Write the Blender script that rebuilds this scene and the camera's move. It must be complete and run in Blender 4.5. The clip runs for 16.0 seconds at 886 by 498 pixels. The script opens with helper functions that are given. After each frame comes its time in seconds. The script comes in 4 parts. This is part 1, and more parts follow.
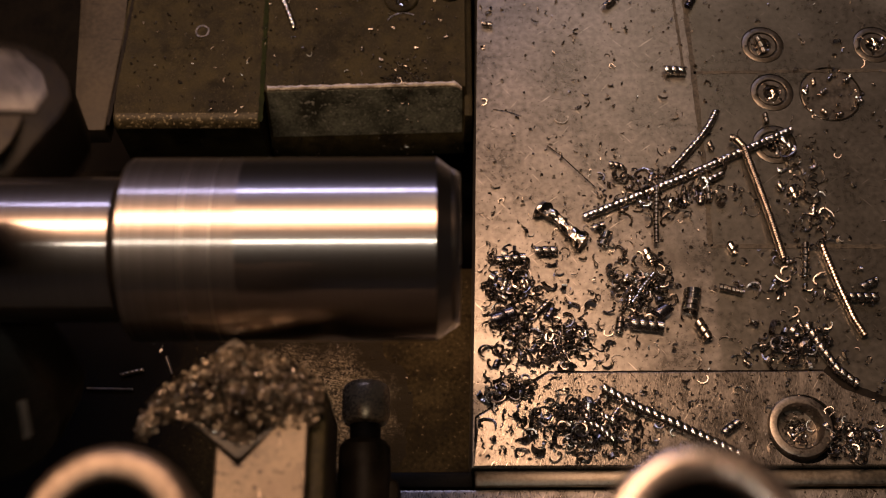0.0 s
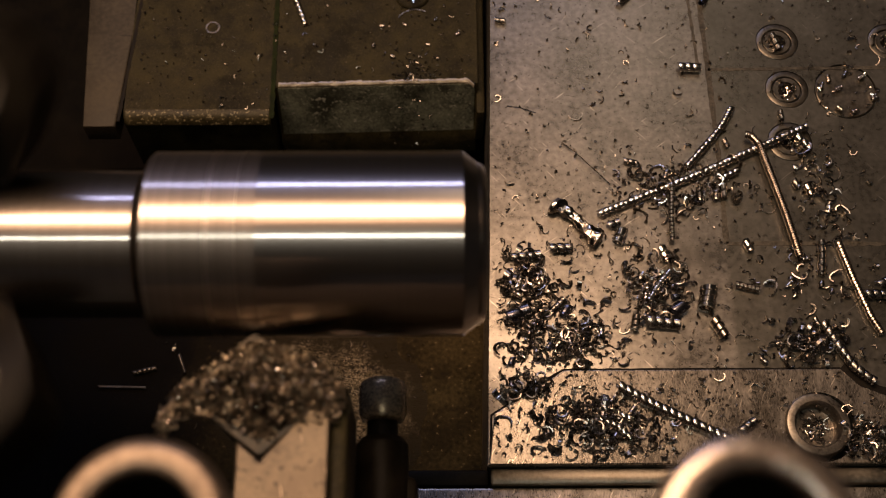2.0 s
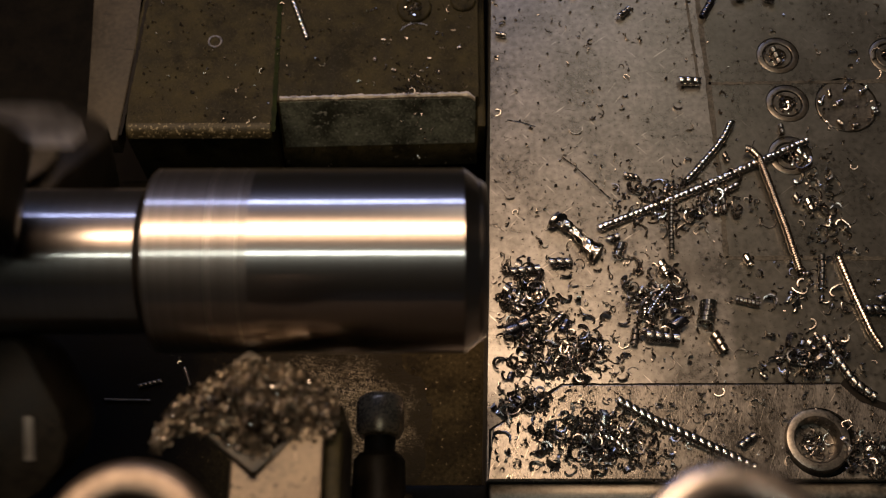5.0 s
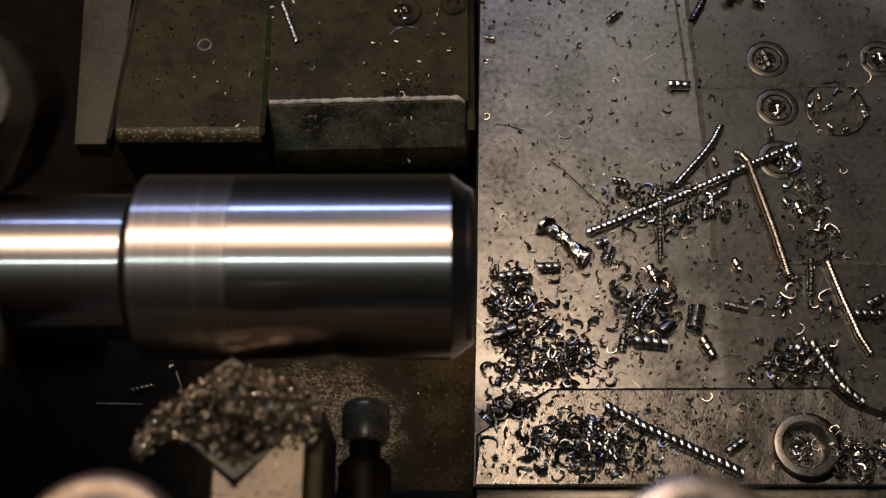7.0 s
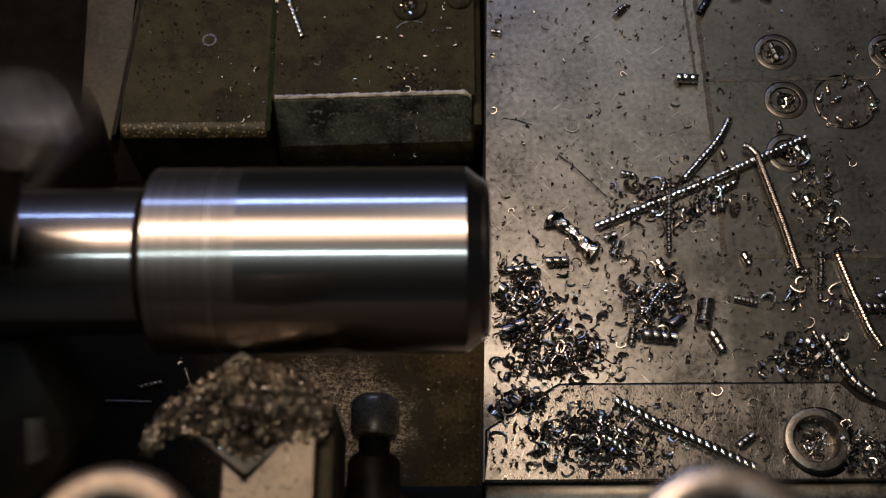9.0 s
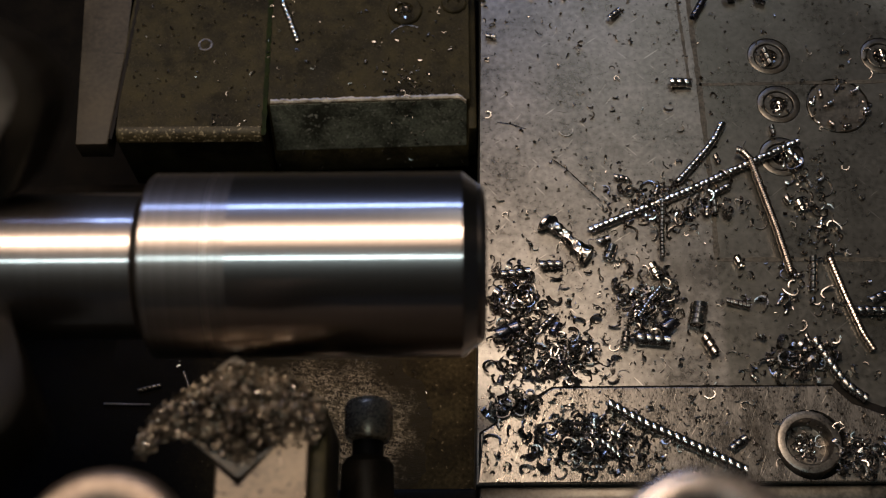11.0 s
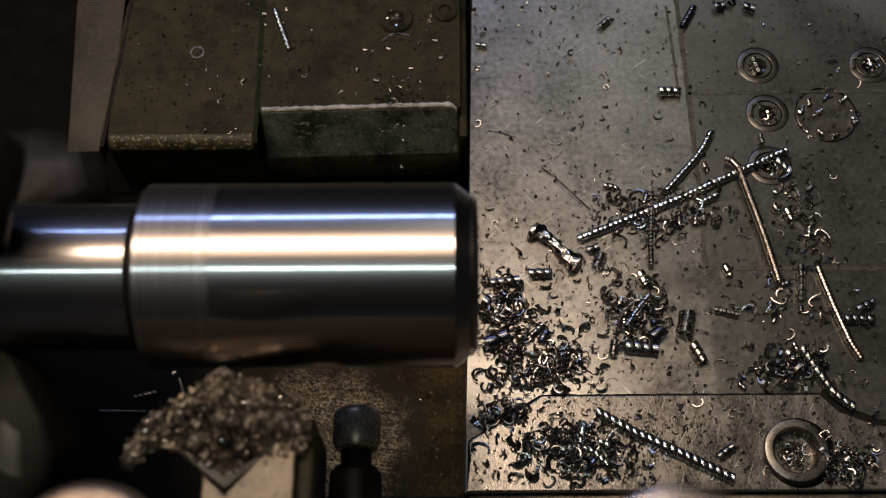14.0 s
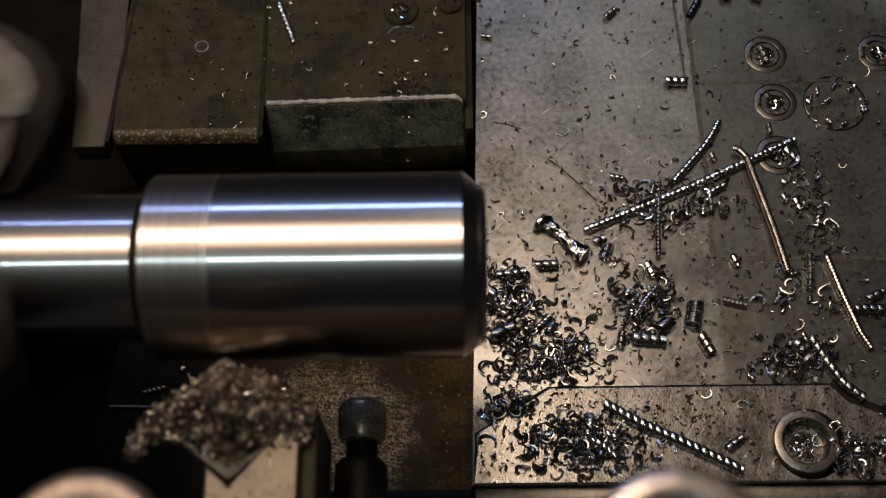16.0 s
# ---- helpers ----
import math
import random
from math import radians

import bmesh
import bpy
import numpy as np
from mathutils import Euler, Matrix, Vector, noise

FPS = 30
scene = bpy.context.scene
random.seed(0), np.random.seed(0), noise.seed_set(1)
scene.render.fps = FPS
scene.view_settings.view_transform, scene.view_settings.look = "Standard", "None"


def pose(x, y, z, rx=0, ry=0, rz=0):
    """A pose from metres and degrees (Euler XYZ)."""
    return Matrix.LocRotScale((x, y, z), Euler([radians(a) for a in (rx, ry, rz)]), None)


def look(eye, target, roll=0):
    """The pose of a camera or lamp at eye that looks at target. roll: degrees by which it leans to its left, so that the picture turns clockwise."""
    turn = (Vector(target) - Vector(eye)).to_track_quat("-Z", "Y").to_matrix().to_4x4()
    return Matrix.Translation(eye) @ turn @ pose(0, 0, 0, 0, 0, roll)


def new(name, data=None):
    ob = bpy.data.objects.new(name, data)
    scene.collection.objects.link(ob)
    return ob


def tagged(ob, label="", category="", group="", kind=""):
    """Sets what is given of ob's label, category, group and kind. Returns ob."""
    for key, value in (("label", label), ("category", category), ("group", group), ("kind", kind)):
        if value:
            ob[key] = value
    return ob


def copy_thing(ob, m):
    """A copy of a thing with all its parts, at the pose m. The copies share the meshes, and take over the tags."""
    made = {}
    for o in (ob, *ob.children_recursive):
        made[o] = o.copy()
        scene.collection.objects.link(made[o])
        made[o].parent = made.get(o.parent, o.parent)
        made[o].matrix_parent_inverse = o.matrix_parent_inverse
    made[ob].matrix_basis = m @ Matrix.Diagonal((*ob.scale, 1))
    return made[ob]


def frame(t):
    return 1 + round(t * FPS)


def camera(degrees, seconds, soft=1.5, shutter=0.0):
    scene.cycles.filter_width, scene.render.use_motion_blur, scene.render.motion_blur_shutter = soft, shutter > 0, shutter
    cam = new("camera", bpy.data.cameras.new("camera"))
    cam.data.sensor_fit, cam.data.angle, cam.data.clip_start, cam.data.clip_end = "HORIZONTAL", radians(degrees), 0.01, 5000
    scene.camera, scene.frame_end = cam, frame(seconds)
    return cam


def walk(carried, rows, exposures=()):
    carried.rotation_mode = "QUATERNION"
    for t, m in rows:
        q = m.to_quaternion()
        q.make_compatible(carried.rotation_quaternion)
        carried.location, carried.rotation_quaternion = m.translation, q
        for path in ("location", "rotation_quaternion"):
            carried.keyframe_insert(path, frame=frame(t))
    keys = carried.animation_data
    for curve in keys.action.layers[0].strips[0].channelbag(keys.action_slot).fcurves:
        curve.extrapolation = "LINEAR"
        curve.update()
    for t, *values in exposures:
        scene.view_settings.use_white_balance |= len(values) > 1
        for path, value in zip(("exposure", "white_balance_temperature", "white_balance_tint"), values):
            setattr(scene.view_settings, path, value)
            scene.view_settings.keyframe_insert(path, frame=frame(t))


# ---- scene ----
cam = camera(40.735, 16.0, 1.0, 0.5)
cam.data.dof.use_dof = True
cam.data.dof.focus_distance = 0.36
cam.data.dof.aperture_fstop = 14
PATH = [
    (0.0, 0.00052, -0.15058, 0.33593, 23.427, 0.085, -0.209),
    (0.5, -0.00284, -0.15239, 0.33433, 23.626, -0.286, -0.380),
    (1.0, -0.00184, -0.15281, 0.33453, 23.561, -0.107, -0.341),
    (1.5, -0.00349, -0.15249, 0.33303, 23.513, -0.136, -0.276),
    (2.0, -0.00536, -0.15133, 0.33306, 23.571, -0.158, -0.248),
    (2.5, -0.00535, -0.14961, 0.33408, 23.407, 0.052, -0.220),
    (3.0, -0.00368, -0.14855, 0.33357, 23.662, 0.323, 0.029),
    (3.5, -0.00196, -0.14863, 0.33248, 23.845, 0.382, 0.163),
    (4.0, -0.00189, -0.14936, 0.33319, 23.898, 0.319, 0.058),
    (6.5, -0.00121, -0.14844, 0.33458, 23.864, 0.310, -0.014),
    (7.0, 0.00225, -0.14769, 0.33422, 23.874, 0.382, 0.026),
    (7.5, 0.00109, -0.14827, 0.33312, 23.836, 0.247, 0.033),
    (8.0, 0.00036, -0.14855, 0.33267, 23.933, 0.282, -0.031),
    (8.5, 0.00078, -0.14848, 0.33199, 23.910, 0.481, -0.124),
    (9.0, 0.00007, -0.14822, 0.33182, 23.848, 0.484, -0.141),
    (11.5, 0.00210, -0.14836, 0.33447, 23.986, 0.525, -0.240),
    (12.0, 0.00239, -0.14891, 0.33519, 24.100, 0.604, -0.294),
    (12.5, 0.00348, -0.14850, 0.33542, 24.024, 0.773, -0.296),
    (13.0, 0.00339, -0.14778, 0.33571, 23.984, 0.645, -0.189),
    (13.5, 0.00420, -0.14753, 0.33550, 23.948, 0.454, -0.168),
    (14.0, 0.00440, -0.14708, 0.33577, 24.008, 0.394, -0.177),
    (14.5, 0.00570, -0.14840, 0.33453, 24.026, 0.741, -0.229),
    (15.0, 0.00544, -0.14811, 0.33402, 23.958, 0.921, -0.374),
    (15.5, 0.00577, -0.14858, 0.33380, 24.043, 1.051, -0.381),
    (16.0, 0.00614, -0.14822, 0.33299, 23.967, 1.061, -0.298),
]
walk(cam, [(t, pose(*p)) for t, *p in PATH],
     [(0, 0.16, 8700, 28), (1, 0.16, 8400, 24), (2, 0.15, 8300, 18), (3.5, 0.12, 7900, 12), (4.5, 0.10, 7450, 10), (6.5, 0.09, 6300, 5), (9, 0.05, 5900, 3), (16, 0.07, 5800, 1)])

# ---- light ----
world = bpy.data.worlds.new("workshop_air")
scene.world = world
world.use_nodes = True
world.node_tree.nodes["Background"].inputs[0].default_value = (0.6, 0.55, 0.45, 1)
world.node_tree.nodes["Background"].inputs[1].default_value = 0.02


def area_lamp(name, eye, target, sx, sy, power, colour):
    data = bpy.data.lights.new(name, "AREA")
    data.shape, data.size, data.size_y, data.energy, data.color = "RECTANGLE", sx, sy, power, colour
    ob = new(name, data)
    ob.matrix_world = look(eye, target)
    return ob


area_lamp("machine_lamp", (-0.25, 0.10, 0.60), (-0.25, -0.02, 0.0), 0.62, 0.12, 2.95, (1.0, 0.75, 0.56))
# wider, dimmer glow added round the lamp to soften the bar's highlight
area_lamp("highlight_edge_fill", (-0.25, 0.103, 0.62), (-0.25, -0.02, 0.0), 0.66, 0.27, 1.15, (1.0, 0.66, 0.46))
area_lamp("window_light", (-0.38, 1.9, 1.55), (-0.1, -0.03, 0.08), 1.2, 0.12, 7.5, (0.38, 0.50, 1.0))
area_lamp("ceiling_tube", (-0.33, -0.41, 1.55), (-0.33, -0.03, 0.08), 1.0, 0.058, 2.8, (0.78, 0.95, 0.98))
# unseen fill added for the plate's sheen, set clear of the bar's reflection
area_lamp("plate_sheen_fill", (0.24, 1.1, 1.6), (0.24, 0.0, 0.0), 0.44, 0.62, 1.0, (1.0, 0.93, 0.83))


# ---- materials ----
def material(name, colour, rough=0.5, metal=0.0, vary=0.25, scale=120.0, bump=0.2, stain=None, stain_at=0.55,
             stretch=(1, 1, 1), rough_vary=0.12, fine=6.0, bump_dist=0.0003, spec=0.5, marks=None, specks=None, rough2=None):
    m = bpy.data.materials.new(name)
    m.use_nodes = True
    nt = m.node_tree
    b = nt.nodes["Principled BSDF"]
    b.inputs["Metallic"].default_value = metal
    b.inputs["Specular IOR Level"].default_value = spec
    tc = nt.nodes.new("ShaderNodeTexCoord")
    mp = nt.nodes.new("ShaderNodeMapping")
    mp.inputs["Scale"].default_value = stretch
    nt.links.new(tc.outputs["Object"], mp.inputs["Vector"])
    n1 = nt.nodes.new("ShaderNodeTexNoise")
    n1.inputs["Scale"].default_value, n1.inputs["Detail"].default_value = scale, 6
    n2 = nt.nodes.new("ShaderNodeTexNoise")
    n2.inputs["Scale"].default_value, n2.inputs["Detail"].default_value = scale * fine, 4
    nt.links.new(mp.outputs[0], n1.inputs["Vector"])
    nt.links.new(mp.outputs[0], n2.inputs["Vector"])
    add = nt.nodes.new("ShaderNodeMath")
    add.operation = "ADD"
    nt.links.new(n1.outputs["Fac"], add.inputs[0])
    nt.links.new(n2.outputs["Fac"], add.inputs[1])
    half = nt.nodes.new("ShaderNodeMath")
    half.operation = "MULTIPLY"
    half.inputs[1].default_value = 0.5
    nt.links.new(add.outputs[0], half.inputs[0])
    ramp = nt.nodes.new("ShaderNodeValToRGB")
    lo = tuple(c * (1 - vary) for c in colour) + (1,)
    hi = tuple(min(1, c * (1 + vary)) for c in colour) + (1,)
    ramp.color_ramp.elements[0].position, ramp.color_ramp.elements[0].color = 0.36, lo
    ramp.color_ramp.elements[1].position, ramp.color_ramp.elements[1].color = 0.64, hi
    nt.links.new(half.outputs[0], ramp.inputs[0])
    out = ramp.outputs[0]
    if stain:
        n3 = nt.nodes.new("ShaderNodeTexNoise")
        n3.inputs["Scale"].default_value, n3.inputs["Detail"].default_value = scale * 0.35, 8
        n3.inputs["Roughness"].default_value = 0.7
        nt.links.new(tc.outputs["Object"], n3.inputs["Vector"])
        r3 = nt.nodes.new("ShaderNodeMapRange")
        r3.inputs[1].default_value, r3.inputs[2].default_value = stain_at, stain_at + 0.12
        nt.links.new(n3.outputs["Fac"], r3.inputs[0])
        mix = nt.nodes.new("ShaderNodeMixRGB")
        mix.inputs[2].default_value = tuple(stain) + (1,)
        nt.links.new(r3.outputs[0], mix.inputs[0])
        nt.links.new(out, mix.inputs[1])
        out = mix.outputs[0]
    # hairline scratches: (colour, turn in degrees, size), and small specks: (colour, size, threshold)
    for colour2, turn, size, *level in marks or ():
        m4 = nt.nodes.new("ShaderNodeMapping")
        m4.inputs["Rotation"].default_value = (0, 0, radians(turn))
        m4.vector_type = "TEXTURE"
        m4.inputs["Scale"].default_value = (1 / size, 14 / size, 1)
        n4 = nt.nodes.new("ShaderNodeTexNoise")
        n4.inputs["Scale"].default_value, n4.inputs["Detail"].default_value = 1.0, 2
        r4 = nt.nodes.new("ShaderNodeMapRange")
        low = level[0] if level else 0.69
        r4.inputs[1].default_value, r4.inputs[2].default_value = low, low + 0.06
        x4 = nt.nodes.new("ShaderNodeMixRGB")
        x4.inputs[2].default_value = tuple(colour2) + (1,)
        nt.links.new(tc.outputs["Object"], m4.inputs["Vector"])
        nt.links.new(m4.outputs[0], n4.inputs["Vector"])
        nt.links.new(n4.outputs["Fac"], r4.inputs[0])
        nt.links.new(r4.outputs[0], x4.inputs[0])
        nt.links.new(out, x4.inputs[1])
        out = x4.outputs[0]
    for colour2, size, level in specks or ():
        n5 = nt.nodes.new("ShaderNodeTexNoise")
        n5.inputs["Scale"].default_value, n5.inputs["Detail"].default_value = size, 3
        r5 = nt.nodes.new("ShaderNodeMapRange")
        r5.inputs[1].default_value, r5.inputs[2].default_value = level, level + 0.05
        x5 = nt.nodes.new("ShaderNodeMixRGB")
        x5.inputs[2].default_value = tuple(colour2) + (1,)
        nt.links.new(tc.outputs["Object"], n5.inputs["Vector"])
        nt.links.new(n5.outputs["Fac"], r5.inputs[0])
        nt.links.new(r5.outputs[0], x5.inputs[0])
        nt.links.new(out, x5.inputs[1])
        out = x5.outputs[0]
    nt.links.new(out, b.inputs["Base Color"])
    rr = nt.nodes.new("ShaderNodeMapRange")
    rr.inputs[1].default_value, rr.inputs[2].default_value = 0.3, 0.7
    rr.inputs[3].default_value, rr.inputs[4].default_value = max(0.02, rough - rough_vary), min(1, rough + rough_vary)
    nt.links.new(half.outputs[0], rr.inputs[0])
    nt.links.new(rr.outputs[0], b.inputs["Roughness"])
    if bump:
        bp = nt.nodes.new("ShaderNodeBump")
        bp.inputs["Strength"].default_value, bp.inputs["Distance"].default_value = bump, bump_dist
        nt.links.new(half.outputs[0], bp.inputs["Height"])
        nt.links.new(bp.outputs[0], b.inputs["Normal"])
    if rough2:
        # a second, duller lobe from the fine tool marks
        b2 = nt.nodes.new("ShaderNodeBsdfPrincipled")
        b2.inputs["Metallic"].default_value, b2.inputs["Roughness"].default_value = metal, rough2
        round_marks = nt.nodes.new("ShaderNodeTangent")
        round_marks.direction_type, round_marks.axis = "RADIAL", "X"
        b.inputs["Anisotropic"].default_value = 0.9
        b.inputs["Anisotropic Rotation"].default_value = 0.25
        nt.links.new(round_marks.outputs[0], b.inputs["Tangent"])
        nt.links.new(out, b2.inputs["Base Color"])
        both = nt.nodes.new("ShaderNodeMixShader")
        both.inputs[0].default_value = 0.34
        nt.links.new(b.outputs[0], both.inputs[1])
        nt.links.new(b2.outputs[0], both.inputs[2])
        nt.links.new(both.outputs[0], nt.nodes["Material Output"].inputs["Surface"])
    return m


def patch(m, colour, strength, start, end, centre=(0, 0), axis="radial", ragged=0.006, grain=90.0):
    """A patch of another colour: from start to end metres off the centre (or along x) the base passes over to it."""
    nt = m.node_tree
    target = nt.nodes["Principled BSDF"].inputs["Base Color"]
    before = target.links[0].from_socket
    tc = nt.nodes.new("ShaderNodeTexCoord")
    off = nt.nodes.new("ShaderNodeVectorMath")
    off.operation = "SUBTRACT"
    off.inputs[1].default_value = (centre[0], centre[1], 0)
    flat = nt.nodes.new("ShaderNodeVectorMath")
    flat.operation = "MULTIPLY"
    flat.inputs[1].default_value = (1, 1, 0)
    nt.links.new(tc.outputs["Object"], off.inputs[0])
    nt.links.new(off.outputs[0], flat.inputs[0])
    if axis == "radial":
        far = nt.nodes.new("ShaderNodeVectorMath")
        far.operation = "LENGTH"
        nt.links.new(flat.outputs[0], far.inputs[0])
        reach = far.outputs["Value"]
    else:
        far = nt.nodes.new("ShaderNodeSeparateXYZ")
        nt.links.new(flat.outputs[0], far.inputs[0])
        reach = far.outputs[0]
    n = nt.nodes.new("ShaderNodeTexNoise")
    n.inputs["Scale"].default_value, n.inputs["Detail"].default_value, n.inputs["Roughness"].default_value = grain, 8, 0.7
    nt.links.new(tc.outputs["Object"], n.inputs["Vector"])
    sway = nt.nodes.new("ShaderNodeMath")
    sway.operation = "MULTIPLY_ADD"
    sway.inputs[1].default_value = ragged * 4
    sway.inputs[2].default_value = -ragged * 2
    nt.links.new(n.outputs["Fac"], sway.inputs[0])
    total = nt.nodes.new("ShaderNodeMath")
    nt.links.new(reach, total.inputs[0])
    nt.links.new(sway.outputs[0], total.inputs[1])
    rng = nt.nodes.new("ShaderNodeMapRange")
    rng.inputs[1].default_value, rng.inputs[2].default_value = start, end
    rng.inputs[3].default_value, rng.inputs[4].default_value = 0, strength
    nt.links.new(total.outputs[0], rng.inputs[0])
    mix = nt.nodes.new("ShaderNodeMixRGB")
    mix.inputs[2].default_value = tuple(colour) + (1,)
    nt.links.new(rng.outputs[0], mix.inputs[0])
    nt.links.new(before, mix.inputs[1])
    nt.links.new(mix.outputs[0], target)
    return m


PLATE = material("oily_ground_steel", (0.218, 0.202, 0.179), 0.31, 0.82, 0.34, 60, 0.42, (0.130, 0.119, 0.103), 0.56, (1, 1, 1), 0.08, 9, 0.00009, 0.5,
                 [((0.47, 0.43, 0.38), 42, 1500, 0.685), ((0.40, 0.36, 0.31), -35, 1200, 0.71), ((0.09, 0.08, 0.066), 75, 1300, 0.70), ((0.5, 0.46, 0.40), 125, 1100, 0.70)], [((0.03, 0.026, 0.021), 900, 0.675), ((0.05, 0.044, 0.036), 330, 0.665), ((0.04, 0.035, 0.028), 1700, 0.66)])
patch(PLATE, (0.10, 0.096, 0.078), 0.62, 0.0815, 0.0835, (0, 0), "x", 0.0009, 300)
COVER = material("scraped_steel", (0.255, 0.228, 0.195), 0.29, 0.8, 0.45, 90, 0.5, (0.075, 0.062, 0.047), 0.54, (3, 1, 1), 0.08, 10, 0.0001, 0.5,
                 [((0.75, 0.66, 0.55), -32, 2000, 0.66), ((0.65, 0.57, 0.47), -20, 1500, 0.66), ((0.05, 0.042, 0.033), 40, 1500)], [((0.03, 0.024, 0.018), 700, 0.63)])
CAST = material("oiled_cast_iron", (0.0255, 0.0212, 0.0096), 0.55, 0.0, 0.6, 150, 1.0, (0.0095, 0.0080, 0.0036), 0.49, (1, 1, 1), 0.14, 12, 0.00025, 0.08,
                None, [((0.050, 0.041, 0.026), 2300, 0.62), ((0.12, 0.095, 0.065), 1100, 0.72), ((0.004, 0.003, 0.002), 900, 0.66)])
WAY = material("machined_iron", (0.040, 0.033, 0.023), 0.55, 0.1, 0.4, 60, 0.3, (0.020, 0.016, 0.011), 0.58, (1, 1, 1), 0.1, 10, 0.0001, 0.2, [((0.015, 0.012, 0.01), 88, 900)])
# oily iron, also used where shade is painted on undercut and jaws
DARK = material("oily_shaded_iron", (0.009, 0.0072, 0.005), 0.5, 0.0, 0.6, 90, 0.6, None, 0.5, (1, 1, 1), 0.15, 10, 0.0002, 0.10)
BED = material("oily_bed", (0.036, 0.026, 0.011), 0.6, 0.0, 0.7, 70, 0.8, (0.014, 0.010, 0.005), 0.50, (1, 1, 1), 0.15, 10, 0.0003, 0.04, None, [((0.16, 0.12, 0.065), 700, 0.66)])
# shade away from the work is put into the bed colour
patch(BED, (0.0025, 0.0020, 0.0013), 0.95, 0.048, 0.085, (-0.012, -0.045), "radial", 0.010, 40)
# near black stands for the unlit depth behind the work
DEEP_SHADE = material("deep_shade_black", (0.0045, 0.0036, 0.0026), 0.8, 0.0, 0.6, 90, 0.6, None, 0.5, (1, 1, 1), 0.1, 10, 0.0002, 0.05)
# black for grimy joints, and for shade in gaps and recesses
GRIME_GAP = material("grime_and_gap_black", (0.010, 0.008, 0.006), 0.7, 0.0, 0.5, 300, 0.4, None, 0.5, (1, 1, 1), 0.1, 6, 0.0001, 0.12)
FAINT = material("faint_grime", (0.085, 0.074, 0.056), 0.5, 0.6, 0.5, 200, 0.3)
GREEN = material("green_grime", (0.010, 0.014, 0.004), 0.8, 0.0, 0.5, 300, 0.4, None, 0.5, (1, 1, 1), 0.1, 6, 0.0002, 0.1)
GRAIN = material("grainy_worn_edge", (0.034, 0.028, 0.014), 0.5, 0.1, 0.6, 200, 0.6, None, 0.5, (1, 1, 1), 0.1, 6, 0.0002, 0.2, None, [((0.20, 0.165, 0.10), 1000, 0.585)])
TEAL = material("grimy_front", (0.090, 0.096, 0.072), 0.5, 0.1, 0.7, 150, 0.9, (0.022, 0.023, 0.016), 0.54, (1, 1, 1), 0.12, 8, 0.0003, 0.3, None, [((0.20, 0.20, 0.165), 900, 0.61), ((0.26, 0.26, 0.22), 500, 0.66)])
# pale colour holds the edge highlight along the worn casting rim
EDGE = material("worn_edge_highlight", (0.36, 0.31, 0.24), 0.42, 0.6, 0.4, 300, 0.3, (0.12, 0.10, 0.08), 0.55)
TURNED = material("turned_steel", (0.43, 0.375, 0.34), 0.15, 1.0, 0.05, 900, 0.05, None, 0.5, (1, 0.0, 0.0), 0.02, 4, 0.00001, rough2=0.28)
ROUGH = material("rough_turned_steel", (0.36, 0.315, 0.285), 0.24, 1.0, 0.28, 420, 0.02, None, 0.5, (1, 0.0, 0.0), 0.09, 5, 0.00001, rough2=0.42)
NECK = material("neck_steel", (0.38, 0.335, 0.305), 0.16, 1.0, 0.12, 500, 0.05, None, 0.5, (1, 0.0, 0.0), 0.04, 5, 0.00001, rough2=0.36)
JAW = material("jaw_steel", (0.125, 0.113, 0.10), 0.5, 0.4, 0.45, 60, 0.2, (0.03, 0.026, 0.022), 0.52)
HOLDER = material("nickel_holder", (0.105, 0.082, 0.056), 0.45, 0.6, 0.35, 120, 0.3, (0.07, 0.052, 0.036), 0.52, (1, 1, 1), 0.1, 6, 0.0001, 0.5, [((0.45, 0.36, 0.26), 10, 2200)], [((0.03, 0.022, 0.015), 600, 0.60)])
INSERT = material("carbide", (0.060, 0.048, 0.035), 0.5, 0.2, 0.4, 200, 0.3)
SCREW = material("screw_steel", (0.22, 0.195, 0.165), 0.34, 0.9, 0.4, 250, 0.4, (0.06, 0.05, 0.04), 0.56, (1, 1, 1), 0.1, 6, 0.0001)
HEAP = material("brown_chip_mass", (0.185, 0.15, 0.11), 0.32, 0.8, 0.9, 420, 0.9, (0.025, 0.018, 0.012), 0.49)
CURL = material("dark_steel_curl", (0.33, 0.302, 0.275), 0.26, 1.0, 0.6, 400, 0.1, None, 0.5, (1, 1, 1), 0.1, 6, 0.00003)
COIL = material("bright_steel_coil", (0.68, 0.63, 0.58), 0.15, 1.0, 0.25, 500, 0.1, None, 0.5, (1, 1, 1), 0.06, 6, 0.00002)
BRONZE = material("warm_coil", (0.50, 0.43, 0.37), 0.24, 1.0, 0.25, 500, 0.1, None, 0.5, (1, 1, 1), 0.06, 6, 0.00002)
BLUE = material("dark_blue_chip", (0.15, 0.145, 0.165), 0.28, 1.0, 0.3, 400, 0.1, None, 0.5, (1, 1, 1), 0.06, 6, 0.00002)
BOLT = material("socket_bolt_steel", (0.145, 0.129, 0.107), 0.36, 0.9, 0.3, 150, 0.2, (0.07, 0.055, 0.04), 0.56, (1, 1, 1), 0.1, 6, 0.0001)
# warm raised base carries the highlight that the shaded screw head lacks
HEADSTEEL = material("highlit_screw_steel", (0.30, 0.215, 0.13), 0.28, 0.5, 0.3, 250, 0.4, (0.10, 0.08, 0.06), 0.60, (1, 1, 1), 0.1, 6, 0.0001, 0.5, None, [((0.02, 0.016, 0.012), 900, 0.64)])
